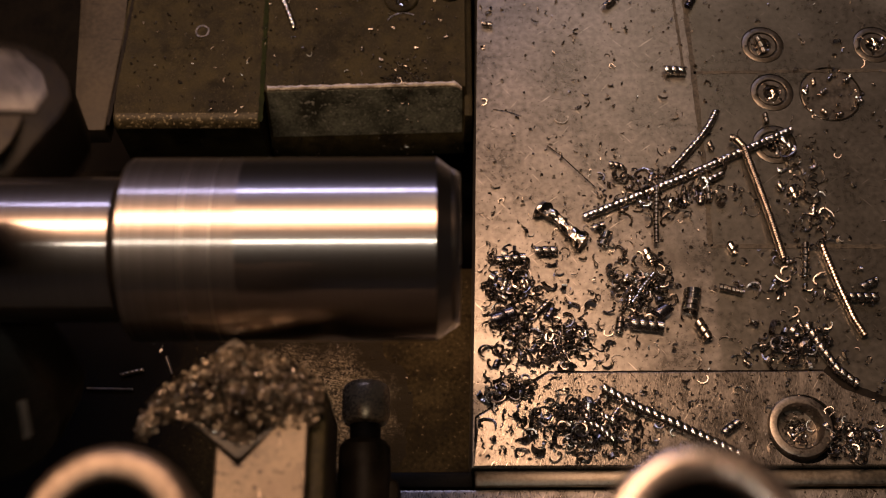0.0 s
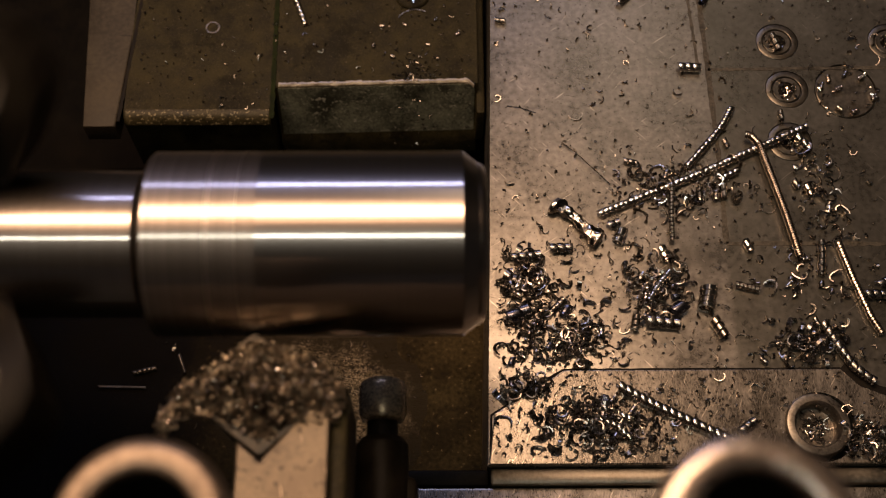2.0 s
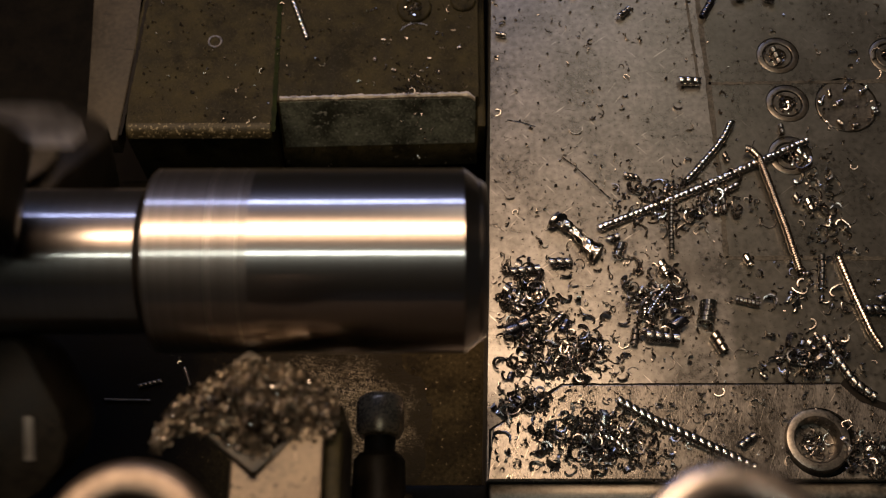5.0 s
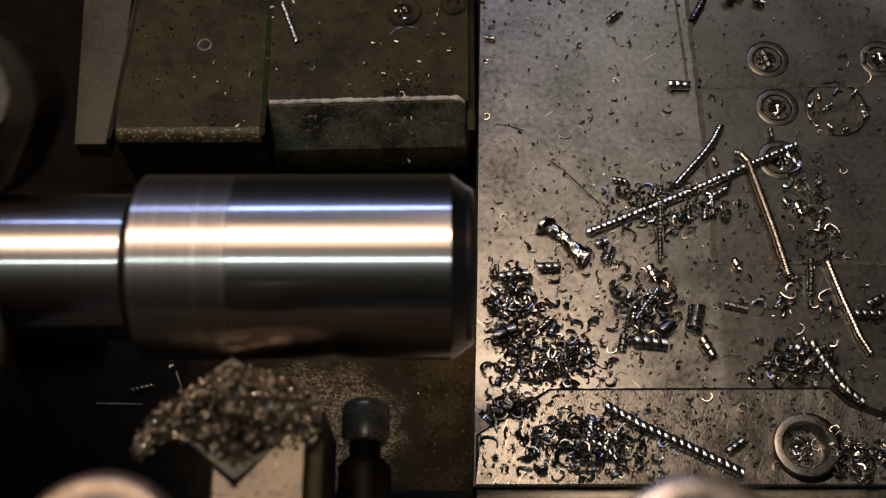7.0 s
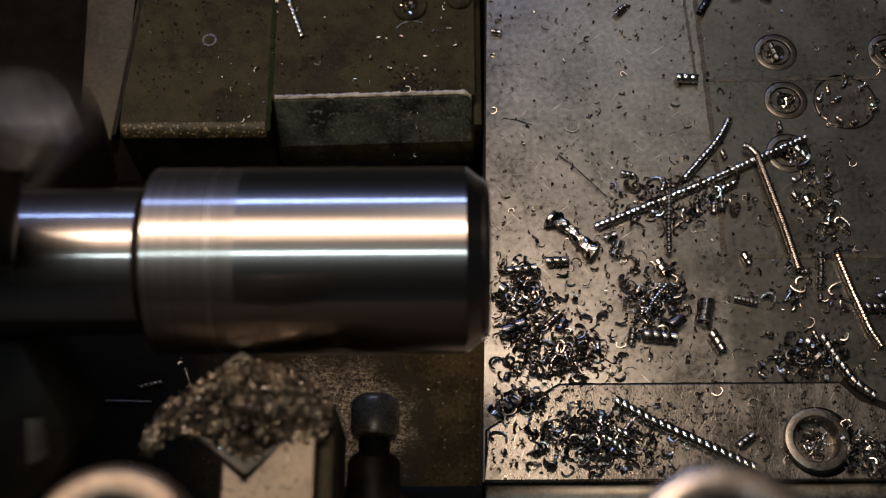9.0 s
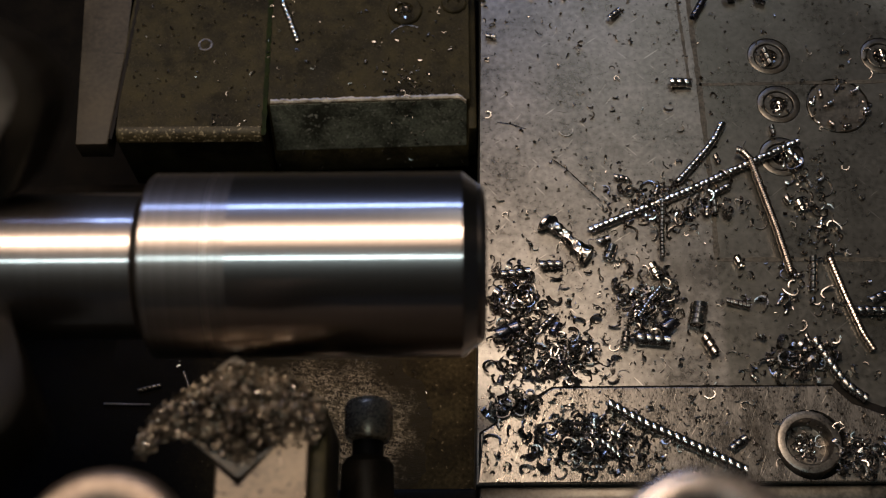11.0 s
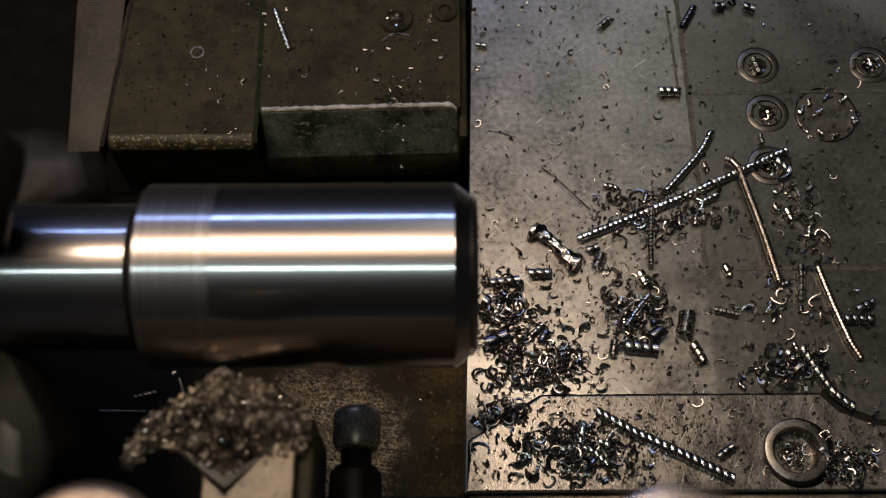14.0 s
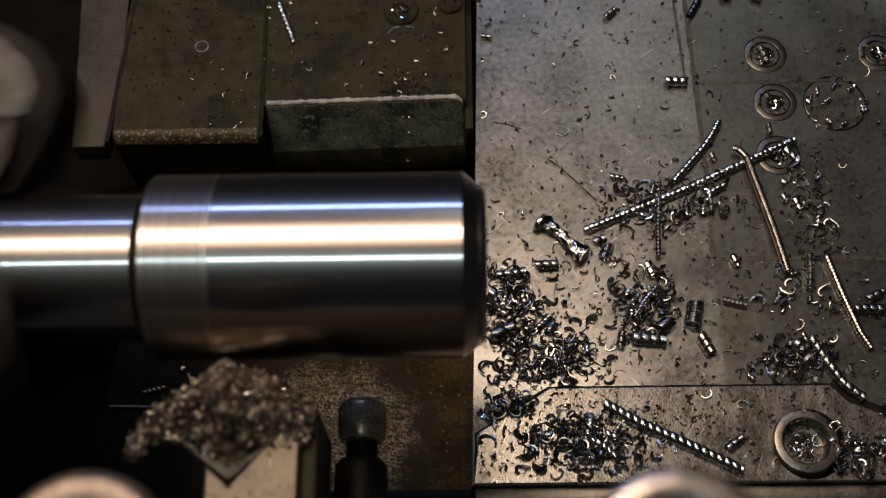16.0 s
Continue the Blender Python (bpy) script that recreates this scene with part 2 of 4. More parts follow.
CRUMPLE = material("crumpled_steel", (0.42, 0.385, 0.35), 0.16, 1.0, 0.4, 300, 0.3, None, 0.5, (1, 1, 1), 0.1, 6, 0.0001)
# right rim pale, left rim scuffed and darker: lamp brightness put into each colour
RING = material("lit_bolt_steel", (0.46, 0.39, 0.34), 0.25, 0.95, 0.3, 90, 0.2, (0.32, 0.24, 0.19), 0.54, (1, 1, 1), 0.08, 6, 0.0001)
RING_DULL = material("scuffed_shaded_bolt_steel", (0.17, 0.13, 0.10), 0.42, 0.85, 0.5, 110, 0.4, (0.09, 0.062, 0.044), 0.50, (1, 1, 1), 0.08, 6, 0.0001)
WALL = material("bounce_wall", (0.42, 0.40, 0.33), 0.8, 0.0, 0.2, 3, 0.1)


# ---- building helpers ----
def part(name, bm, mat, parent=None, label="", smooth=0.6):
    me = bpy.data.meshes.new(name)
    bmesh.ops.recalc_face_normals(bm, faces=bm.faces)
    bm.to_mesh(me)
    bm.free()
    if mat:
        me.materials.append(mat)
    if smooth:
        me.polygons.foreach_set("use_smooth", [True] * len(me.polygons))
        me.set_sharp_from_angle(angle=smooth)
    ob = new(name, me)
    if parent:
        ob.parent = parent
    if label:
        ob["label"] = label
    return ob


def box_bm(x0, x1, y0, y1, z0, z1, bevel=0.0, seg=2):
    bm = bmesh.new()
    bmesh.ops.create_cube(bm, size=1)
    for v in bm.verts:
        v.co = Vector((x0 if v.co.x < 0 else x1, y0 if v.co.y < 0 else y1, z0 if v.co.z < 0 else z1))
    if bevel:
        bmesh.ops.bevel(bm, geom=list(bm.edges), offset=bevel, segments=seg, affect="EDGES", profile=0.5)
    return bm


def prism_bm(outline, z0, z1, bevel=0.0):
    """A slab with that outline in x, y."""
    bm = bmesh.new()
    face = bm.faces.new([bm.verts.new((x, y, z0)) for x, y in outline])
    up = bmesh.ops.extrude_face_region(bm, geom=[face])
    top = [v for v in up["geom"] if isinstance(v, bmesh.types.BMVert)]
    for v in top:
        v.co.z = z1
    if bevel:
        edges = [e for e in bm.edges if all(v in top for v in e.verts)]
        bmesh.ops.bevel(bm, geom=edges, offset=bevel, segments=2, affect="EDGES", profile=0.5)
    return bm


def lathe_bm(profile, seg=64, axis="x", worn=0.0):
    """A body of revolution: profile of (along, radius), with an uneven rim where worn."""
    bm = bmesh.new()
    rings = []
    for a, r in profile:
        ring = []
        for i in range(seg):
            c, s = math.cos(2 * math.pi * i / seg), math.sin(2 * math.pi * i / seg)
            k = r * (1 + worn * (noise.noise((c * 4, s * 4, 1.0)) + 0.5 * noise.noise((c * 14, s * 14, 2.0))))
            u, w = c * k, s * k
            ring.append(bm.verts.new({"x": (a, u, w), "y": (u, a, w), "z": (u, w, a)}[axis]))
        rings.append(ring)
    for p, q in zip(rings, rings[1:]):
        for i in range(seg):
            j = (i + 1) % seg
            bm.faces.new((p[i], p[j], q[j], q[i]))
    if profile[0] != profile[-1]:
        bm.faces.new(rings[0])
        bm.faces.new(rings[-1])
    else:
        bmesh.ops.remove_doubles(bm, verts=bm.verts, dist=1e-7)
    return bm


def mm(*values):
    return [v * 0.001 for v in values]


def empty(name, x=0, y=0, z=0):
    ob = new(name)
    ob.empty_display_size = 0.01
    ob.location = (x, y, z)
    return ob


def cut_holes(ob, holes):
    """Round blind holes (x, y, radius, depth) sunk into the top of ob at z = 0."""
    bm = bmesh.new()
    for x, y, r, d in holes:
        made = bmesh.ops.create_cone(bm, cap_ends=True, segments=40, radius1=r, radius2=r, depth=d * 2,
                                     matrix=Matrix.Translation((x, y, 0)))
    tool = part("cutter", bm, None, smooth=0)
    mod = ob.modifiers.new("holes", "BOOLEAN")
    mod.object, mod.operation, mod.solver = tool, "DIFFERENCE", "EXACT"
    me = bpy.data.meshes.new_from_object(ob.evaluated_get(bpy.context.evaluated_depsgraph_get()))
    ob.modifiers.clear()
    ob.data = me
    bpy.data.objects.remove(tool)


# ---- setting ----
def room():
    # closed box out of view, added for reflections and bounced light
    for name, box in (("floor", (-4, 4, -3, 4, -1.2, -1.1)), ("wall_south", (-4, 4, -3.1, -3, -1.1, 1.75)),
                      ("wall_north", (-4, 4, 4, 4.1, -1.1, 1.75)), ("wall_west", (-4.1, -4, -3, 4, -1.1, 1.75)),
                      ("wall_east", (4, 4.1, -3, 4, -1.1, 1.75)), ("ceiling", (-4, 4, -3, 4, 1.75, 1.85))):
        tagged(part(name, box_bm(*box), WALL, smooth=0), "unseen plain painted workshop " + name.split("_")[0], name.split("_")[0], kind="structure")


room()


def carriage():
    base = empty("lathe_carriage")
    tagged(base, "oily brown steel and cast iron lathe carriage strewn with swarf", "lathe carriage")
    plate = part("plate", prism_bm([mm(*p) for p in ((8.4, -73), (10.5, 0), (12.6, 92), (15, 210), (320, 210), (320, -73))], -0.05, 0, 0.0004),
                 PLATE, base, "brownish ground steel plate, scratched and oily", 0.3)
    cut_holes(plate, [(*mm(x, y), r * 0.001, 0.0016) for x, y, r in PLATE_HOLES])
    cover = part("cover_plate", prism_bm([mm(*p) for p in ((8.9, -72.8), (10.7, -58), (31.4, -45.1), (111.7, -45), (116.7, -50.2), (127, -54.2), (150, -57), (260, -57), (260, -72.8))], 0.0002, 0.0014, 0.0003),
                 COVER, base, "scraped steel cover plate with chamfered corners", 0.3)

    cut_holes(cover, [(0.1036, -0.0622, 0.0102, 0.008)])
    cut_holes(plate, [(0.1036, -0.0622, 0.0102, 0.008)])

    def strip(name, pts, width, mat, z=0.0, thick=0.00012):
        bm = bmesh.new()
        rng = random.Random(len(pts) * 7 + int(width * 1e6))
        path = []
        for (ax, ay), (bx, by) in zip(pts, pts[1:]):
            n = max(2, int(math.hypot(bx - ax, by - ay) / 1.5))
            path += [(ax + (bx - ax) * k / n, ay + (by - ay) * k / n) for k in range(n)]
        path.append(pts[-1])
        rows = []
        for k, (x, y) in enumerate(path):
            a, c = path[max(0, k - 1)], path[min(len(path) - 1, k + 1)]
            d = Vector((c[0] - a[0], c[1] - a[1])).normalized()
            w = width * rng.uniform(0.7, 1.3) / 2
            rows.append([bm.verts.new((x * .001 - s * d.y * w, y * .001 + s * d.x * w, z + h)) for s, h in ((-1, 0), (-1, thick), (1, thick), (1, 0))])
        for p, q in zip(rows, rows[1:]):
            for i in range(4):
                bm.faces.new((p[i], p[(i + 1) % 4], q[(i + 1) % 4], q[i]))
        return part(name, bm, mat, base)

    strip("joint", ((9.6, -72), (9.8, -58.2), (31, -44.6), (112, -44.5)), 0.0007, GRIME_GAP)
    # flat dark strip stands in for the shade in an open gap
    strip("slot", ((112, -44.5), (117.5, -49.8), (128, -53.6), (150, -56)), 0.0038, GRIME_GAP)
    strip("seam", ((80.5, 120), (82, 92), (82.8, 57.5), (83.3, 21.5), (82.7, -4.5)), 0.0016, FAINT)
    strip("seam", ((78.2, 92), (79.4, 66), (79.6, 57)), 0.0010, FAINT)
    strip("seam", ((82.8, 57.5), (144, 58.2), (200, 58.5)), 0.0011, FAINT)
    strip("seam", ((82.7, -4.5), (111, -4.6), (160, -5)), 0.0013, FAINT)

    # front slide below the plate
    part("slide_lip", box_bm(*mm(-34, 9), *mm(-78.0, -73.2), *mm(-30, -2.5), 0.0012), DARK, base, "dark left part of the slide lip")
    part("slide_lip", box_bm(*mm(9.2, 300), *mm(-77.9, -73.1), *mm(-30, -1.2), 0.0009), BOLT, base, "brown steel right part of the slide lip")
    part("slide_top", box_bm(*mm(-36, 300), *mm(-200, -78.3), *mm(-30, -3), 0.001), COVER, base, "slide top littered with chips")

    # rear castings
    part("way_block", prism_bm([mm(*p) for p in ((-127, 51), (-116, 51), (-111.8, 112), (-104, 220), (-126, 220), (-131, 112))], -0.034, -0.025, 0.0006), WAY, base, "bare machined iron block")
    prof = [(220, -25), (57, -25), (55.2, -25.6), (54, -27), (53.6, -29), (53.4, -59.5)]
    part("casting", wedge(prof, (-113.5, -63)), CAST, base, "brown oily iron casting with a worn rounded edge")
    prof = [(220, -25), (68, -25), (66.6, -25.7), (60, -47), (58.5, -50), (58, -59.5)]
    part("casting", wedge(prof, (-62, 8.6), 1.8), CAST, base, "brown oily iron casting with a sloped front")
    part("sloped_front", wedge([(67.0, -25.9), (60.5, -46.8), (60.0, -46.8), (66.4, -25.9)], (-61, 7.6), 1.8), TEAL, base, "dark grimy sloped casting front")
    grain = [(57.6, -24.9), (56.6, -24.92), (55.0, -25.5), (53.8, -26.9), (53.4, -28.4), (54.6, -28.4)]
    part("grainy_edge", wedge(grain, (-112.8, -63.6)), GRAIN, base, "rounded casting edge worn to bright grains")
    worn = bmesh.new()
    rows = []
    for k in range(91):
        u = k / 90
        x = -60.8 + 68.2 * u
        bend = max(0.0, (u - 0.955) / 0.045) ** 2 * 2.2
        y = 67.2 + 1.8 * u - bend + 0.25 * noise.noise((x * 0.16, 0, 4)) + 0.12 * noise.noise((x * 0.7, 0, 1))
        w = 1.35 * (0.75 + 0.5 * noise.noise((x * 0.35, 2, 0)) + 0.3 * noise.noise((x * 1.1, 5, 0)))
        rows.append([worn.verts.new(mm(x, y + w * a, -25 + h)) for a, h in ((1.0, 0.02), (0.3, 0.12), (-0.25, -0.25), (-0.5, -1.0), (0.2, -1.1))])
    for p, q in zip(rows, rows[1:]):
        for i in range(5):
            worn.faces.new((p[i], p[(i + 1) % 5], q[(i + 1) % 5], q[i]))
    part("lit_edge", worn, EDGE, base, "unevenly worn casting edge with its highlight in the colour")
    part("casting_flange", box_bm(*mm(8.2, 11.2), *mm(59, 205), *mm(-50, -30), 0.0008), CAST, base, "oily casting flange below the plate")
    strip("green_joint", ((-62.4, 54), (-62.6, 80), (-62.9, 112), (-64, 200)), 0.0016, GREEN, -0.025, 0.0003)
    strip("dark_joint", ((-115, 53), (-112.4, 90), (-111, 112), (-106, 200)), 0.0012, GRIME_GAP, -0.0255, 0.0006)
    part("well_wall", box_bm(*mm(-160, 8), *mm(14.5, 52), *mm(-62, -56), 0.002), DEEP_SHADE, base, "well wall, black for the shade of its depth")


def wedge(prof, xs, dy=0.0):
    """A casting with the profile (y, z) in millimetres, from x0 to x1."""
    bm = bmesh.new()
    low = [(prof[0][0], prof[-1][1])]
    a = [bm.verts.new(mm(xs[0], y, z)) for y, z in prof + low]
    b = [bm.verts.new(mm(xs[1], y + dy, z)) for y, z in prof + low]
    n = len(a)
    for i in range(n):
        bm.faces.new((a[i], a[(i + 1) % n], b[(i + 1) % n], b[i]))
    bm.faces.new(a)
    bm.faces.new(b)
    return bm


PLATE_HOLES = [(106.6, 68.2, 7.0), (107.7, 50.0, 7.0), (106.4, 30.8, 7.0), (143.6, 68.1, 7.0), (126.7, 49.3, 10.2)]
carriage()


def plate_screws():
    for x, y, r in PLATE_HOLES[:4]:
        s = empty("countersunk_screw", *mm(x, y, -1.6))
        tagged(s, "oily countersunk socket screw flush in the steel plate", "screw", "screws in the plate")
        part("rim", lathe_bm([(a * .001, q * .001) for a, q in ((0.1, 6.75), (1.45, 6.75), (1.55, 6.6), (1.55, 5.1), (1.4, 4.9), (0.1, 4.9), (0.1, 6.75))], 40, "z"), BOLT, s)
        part("head", lathe_bm([(a * .001, q * .001) for a, q in ((0.1, 4.55), (1.2, 4.55), (1.4, 4.3), (1.4, 2.9), (0.3, 2.75), (0.25, 0.1))], 36, "z"), BOLT, s, "dark screw head")
        part("socket", lathe_bm([(0.0001, 0.0027), (0.0006, 0.0027), (0.0005, 0.0001)], 6, "z"), GRIME_GAP, s, "grimy hex socket")
    x, y, r = PLATE_HOLES[4]
    s = empty("round_plug", *mm(x, y, -1.6))
    tagged(s, "large round steel plug set in the plate, ringed with chips", "plug")
    part("disc", lathe_bm([(0.0001, 0.0097), (0.0013, 0.0097), (0.0015, 0.0094), (0.0015, 0.0001)], 48, "z"), BOLT, s, "", 0.2)


plate_screws()


def socket_bolt():
    s = empty("socket_bolt", *mm(102.8, -61.7, -8.0))
    tagged(s, "steel socket head bolt with chips in its socket", "bolt")
    part("head", lathe_bm([(a * .001, q * .001) for a, q in ((0, 9.5), (9.2, 9.5), (10.4, 8.9), (10.6, 8.2), (10.6, 6.9), (9.8, 6.3), (5.0, 6.0), (4.8, 0.1))], 56, "z"), SCREW, s)
    # off-centre black disc draws the shadow beside the bolt head
    part("seat", lathe_bm([(0.0002, 0.0101), (0.0012, 0.0101), (0.0012, 0.0001)], 40, "z"), GRIME_GAP, s, "counterbore floor with the bolt's shadow in its black").location = mm(0.8, -0.5, 0)


socket_bolt()


def casting_screws():
    for x, y, r in ((-14.3, 104.8, 6.2), (3.4, 108, 4.6)):
        s = empty("casting_screw", *mm(x, y, -25))
        tagged(s, "oily screw head in the iron casting", "screw", "casting screws")
        part("head", lathe_bm([(a * .001, g * .001) for a, g in ((0, r), (0.8, r), (1.2, r - 0.5), (1.2, r * 0.5), (0.3, r * 0.45), (0.3, 0.1))], 32, "z"), CAST, s)
    s = empty("small_washer", *mm(-85.2, 91, -25))
    tagged(s, "small steel washer lying on the oily casting", "washer")
    part("ring", lathe_bm([(a * .001, g * .001) for a, g in ((0, 2.6), (0.35, 2.5), (0.35, 2.0), (0, 1.9), (0, 2.6))], 28, "z"), SCREW, s)


casting_screws()


# ---- bed under the work ----
bed = empty("lathe_bed")
tagged(bed, "dark oily lathe bed with a few loose chips", "lathe bed")
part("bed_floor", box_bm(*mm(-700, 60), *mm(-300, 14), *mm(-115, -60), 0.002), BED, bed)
part("bed_trough", box_bm(*mm(-700, 330), *mm(14, 420), *mm(-135, -115), 0.002), DEEP_SHADE, bed, "trough behind the bed, black for the shade of its depth")
PAD = material("scratched_iron", (0.075, 0.058, 0.033), 0.55, 0.0, 0.9, 130, 1.0, (0.030, 0.023, 0.012), 0.54, (1, 4, 1), 0.1, 6, 0.0009, 0.10,
               [((0.30, 0.24, 0.155), 80, 1500, 0.60), ((0.36, 0.29, 0.195), 72, 2600, 0.62), ((0.02, 0.015, 0.008), 84, 1600, 0.60)],
               [((0.25, 0.20, 0.13), 800, 0.56), ((0.36, 0.29, 0.20), 1700, 0.58), ((0.015, 0.011, 0.006), 1000, 0.575)])
patch(PAD, (0.024, 0.0175, 0.0078), 1.0, 0.018, 0.030, (0, 0), "radial", 0.009, 110)
part("worn_pad", lathe_bm([(-0.0605, 0.035), (-0.0600, 0.035), (-0.0594, 0.031), (-0.0590, 0.001)], 96, "z", 0.12),
     PAD, bed, "worn scratched round pad, darker towards its rim").location = mm(-42, -41, 0)


# ---- workpiece and chuck ----
AXIS_Y, AXIS_Z = -0.0431, 0.088


def work_x(t):
    return -0.0007 + 0.00046 * t


def workpiece():
    w = empty("workpiece")
    tagged(w, "shiny round steel bar being turned, with a stepped neck", "workpiece")
    R = 20.75
    part("turned_body", lathe_bm([(a * .001, q * .001) for a, q in ((-42.6, 12), (-42.6, R), (-0.15, R), (0.15, R - 0.15), (2.9, R - 2.35), (3.1, R - 2.5), (3.9, R - 2.75), (4.1, R - 3.0), (4.9, 17.0), (5.0, 16.6), (4.9, 3.2), (3.0, 0.2))], 160), TURNED, w, "", 0.2)
    part("rough_body", lathe_bm([(a * .001, q * .001) for a, q in ((-68.3, 12), (-68.3, R - 0.5), (-67.7, R), (-42.6, R), (-42.6, 12))], 160), ROUGH, w, "duller steel, not yet turned", 0.2)
    part("neck", lathe_bm([(a * .001, q * .001) for a, q in ((-150, 2), (-150, 16.4), (-70.6, 16.4), (-70.3, 16.1), (-70.3, 2))], 128), NECK, w, "narrower steel neck", 0.2)
    # dark material gives the groove its shade
    part("undercut", lathe_bm([(a * .001, q * .001) for a, q in ((-70.4, 2), (-70.4, 15.2), (-68.2, 15.2), (-68.2, 2))], 96), DARK, w, "undercut with the groove's shade in its dark colour", 0.2)
    cut = part("fresh_cut", lathe_bm([(a * .001, q * .001) for a, q in ((0, R - 0.3), (0, R + 0.03), (14, R + 0.03), (14, R - 0.3), (0, R - 0.3))], 160), TURNED, w, "freshly turned band", 0.2)
    return w, cut


def chuck():
    c = empty("lathe_chuck")
    tagged(c, "steel three jaw lathe chuck, spinning", "lathe chuck")
    part("body", lathe_bm([(a * .001, q * .001) for a, q in ((-220, 20), (-220, 78), (-136, 78), (-132, 75), (-132, 22), (-140, 20))], 96), DARK, c, "dark chuck body")
    for k in range(3):
        bm = bmesh.new()
        prof = [(-131, 16.6), (-99, 16.6), (-94, 21), (-88.5, 32), (-87, 38), (-88.5, 44), (-93, 50), (-101, 54.5), (-108, 56), (-131, 56)]
        half = 10.5
        a = [bm.verts.new(mm(x, -half * (0.55 if r < 17.3 else 1), r)) for x, r in prof]
        b = [bm.verts.new(mm(x, half * (0.55 if r < 17.3 else 1), r)) for x, r in prof]
        n = len(a)
        for i in range(n):
            bm.faces.new((a[i], a[(i + 1) % n], b[(i + 1) % n], b[i]))
        bm.faces.new(a)
        bm.faces.new(b)
        bmesh.ops.bevel(bm, geom=list(bm.edges), offset=0.0012, segments=2, affect="EDGES", profile=0.5)
        # lit and shaded jaw sides are painted: dark body, paler leading faces
        jaw = part("jaw", bm, DARK, c, "oily stepped steel jaw, dark for its shaded sides")
        jaw.rotation_euler = (radians(120 * k), 0, 0)
        for outline, mat, look_of in ((((-130, 33), (-95, 33), (-93, 39), (-95, 45), (-102, 51.5), (-109, 53), (-130, 53)), JAW, "ground jaw face, pale for its lit side"),
                                      (((-130, 18), (-101, 18), (-98.5, 23), (-97, 31.5), (-130, 31.5)), WAY, "inner ground jaw face, dull tone for its lit side")):
            bm = prism_bm([mm(*q) for q in outline], 0.0103, 0.0109, 0.0002)
            bm.transform(Matrix(((1, 0, 0, 0), (0, 0, -1, 0), (0, 1, 0, 0), (0, 0, 0, 1))))
            part("lit_ground_face", bm, mat, jaw, look_of)
        # pale strip stands for the lit chamfer at the jaw corner
        part("lit_edge", box_bm(*mm(-96.5, -94.5), *mm(10.3, 10.8), *mm(33, 43), 0.0002), JAW, jaw, "jaw edge, pale for its lit chamfer")
    return c


work, fresh_cut = workpiece()
spinning_chuck = chuck()


# ---- tool ----
def tool_holder():
    h = empty("tool_holder")
    tagged(h, "bright steel tool holder with a square carbide insert", "tool holder")
    head = [(-48.2, -160), (-28.6, -160), (-28.2, -76), (-30.5, -79), (-42.6, -92.4), (-47.6, -88)]
    part("shank", prism_bm([mm(*p) for p in head], 0.062, 0.0885, 0.0006), HOLDER, h, "pale worn steel shank with a V pocket")
    # the shank's shaded side is painted darker than its top
    part("side", box_bm(*mm(-28.5, -24.6), *mm(-160, -75), *mm(58, 86), 0.0012), CAST, h, "side of the shank, dark colour for its shade")
    part("seat", prism_bm([mm(*p) for p in ((-44.8, -68), (-57, -78), (-47.5, -87.5), (-42.6, -90.5), (-29.8, -78))], 0.070, 0.0822, 0.0005), DARK, h, "dark insert seat")
    ins = part("insert", prism_bm([mm(*p) for p in ((-44.9, -64.2), (-45.9, -64.6), (-59.6, -77.0), (-59.6, -78.2), (-43.2, -91.0), (-42.2, -91.0), (-27.8, -78.2), (-27.8, -77.0))], 0.0826, 0.0884, 0.0004), INSERT, h, "square carbide insert, bronze grey")


tool_holder()


def inside(x, y, poly):
    hit = False
    for (ax, ay), (bx, by) in zip(poly, poly[1:] + poly[:1]):
        if (ay > y) != (by > y) and x < (bx - ax) * (y - ay) / (by - ay) + ax:
            hit = not hit
    return hit


def edge_distance(x, y, poly):
    best = 1e9
    p = Vector((x, y))
    for (ax, ay), (bx, by) in zip(poly, poly[1:] + poly[:1]):
        a, d = Vector((ax, ay)), Vector((bx - ax, by - ay))
        k = max(0, min(1, (p - a).dot(d) / d.dot(d)))
        best = min(best, (p - a - d * k).length)
    return best


HEAP_FOOT = [(-65.6, -84.5), (-63, -80), (-61.5, -76.4), (-55, -72), (-50, -68.6), (-46.6, -66), (-42.5, -65.8), (-37, -67.6), (-30, -70.5), (-25.6, -74.5),
             (-24.9, -80), (-26.5, -83.6), (-31, -84.6), (-36, -84.6), (-39.5, -87.6), (-43.5, -88.6), (-48, -86.2), (-51.5, -84), (-55.5, -82.2), (-59, -83.2), (-62, -86.8), (-64.4, -87.5)]


def heap_height(x, y):
    e = edge_distance(x, y, HEAP_FOOT)
    lump = noise.noise((x * 0.2, y * 0.2, 3.0)) * 2.6 + noise.noise((x * 0.6, y * 0.6, 9.0)) * 1.6 + noise.noise((x * 1.3, y * 1.3, 5.0)) * 0.8
    return 88.0 + min(4.2, e * 0.8) + lump * min(1, e / 2.5)


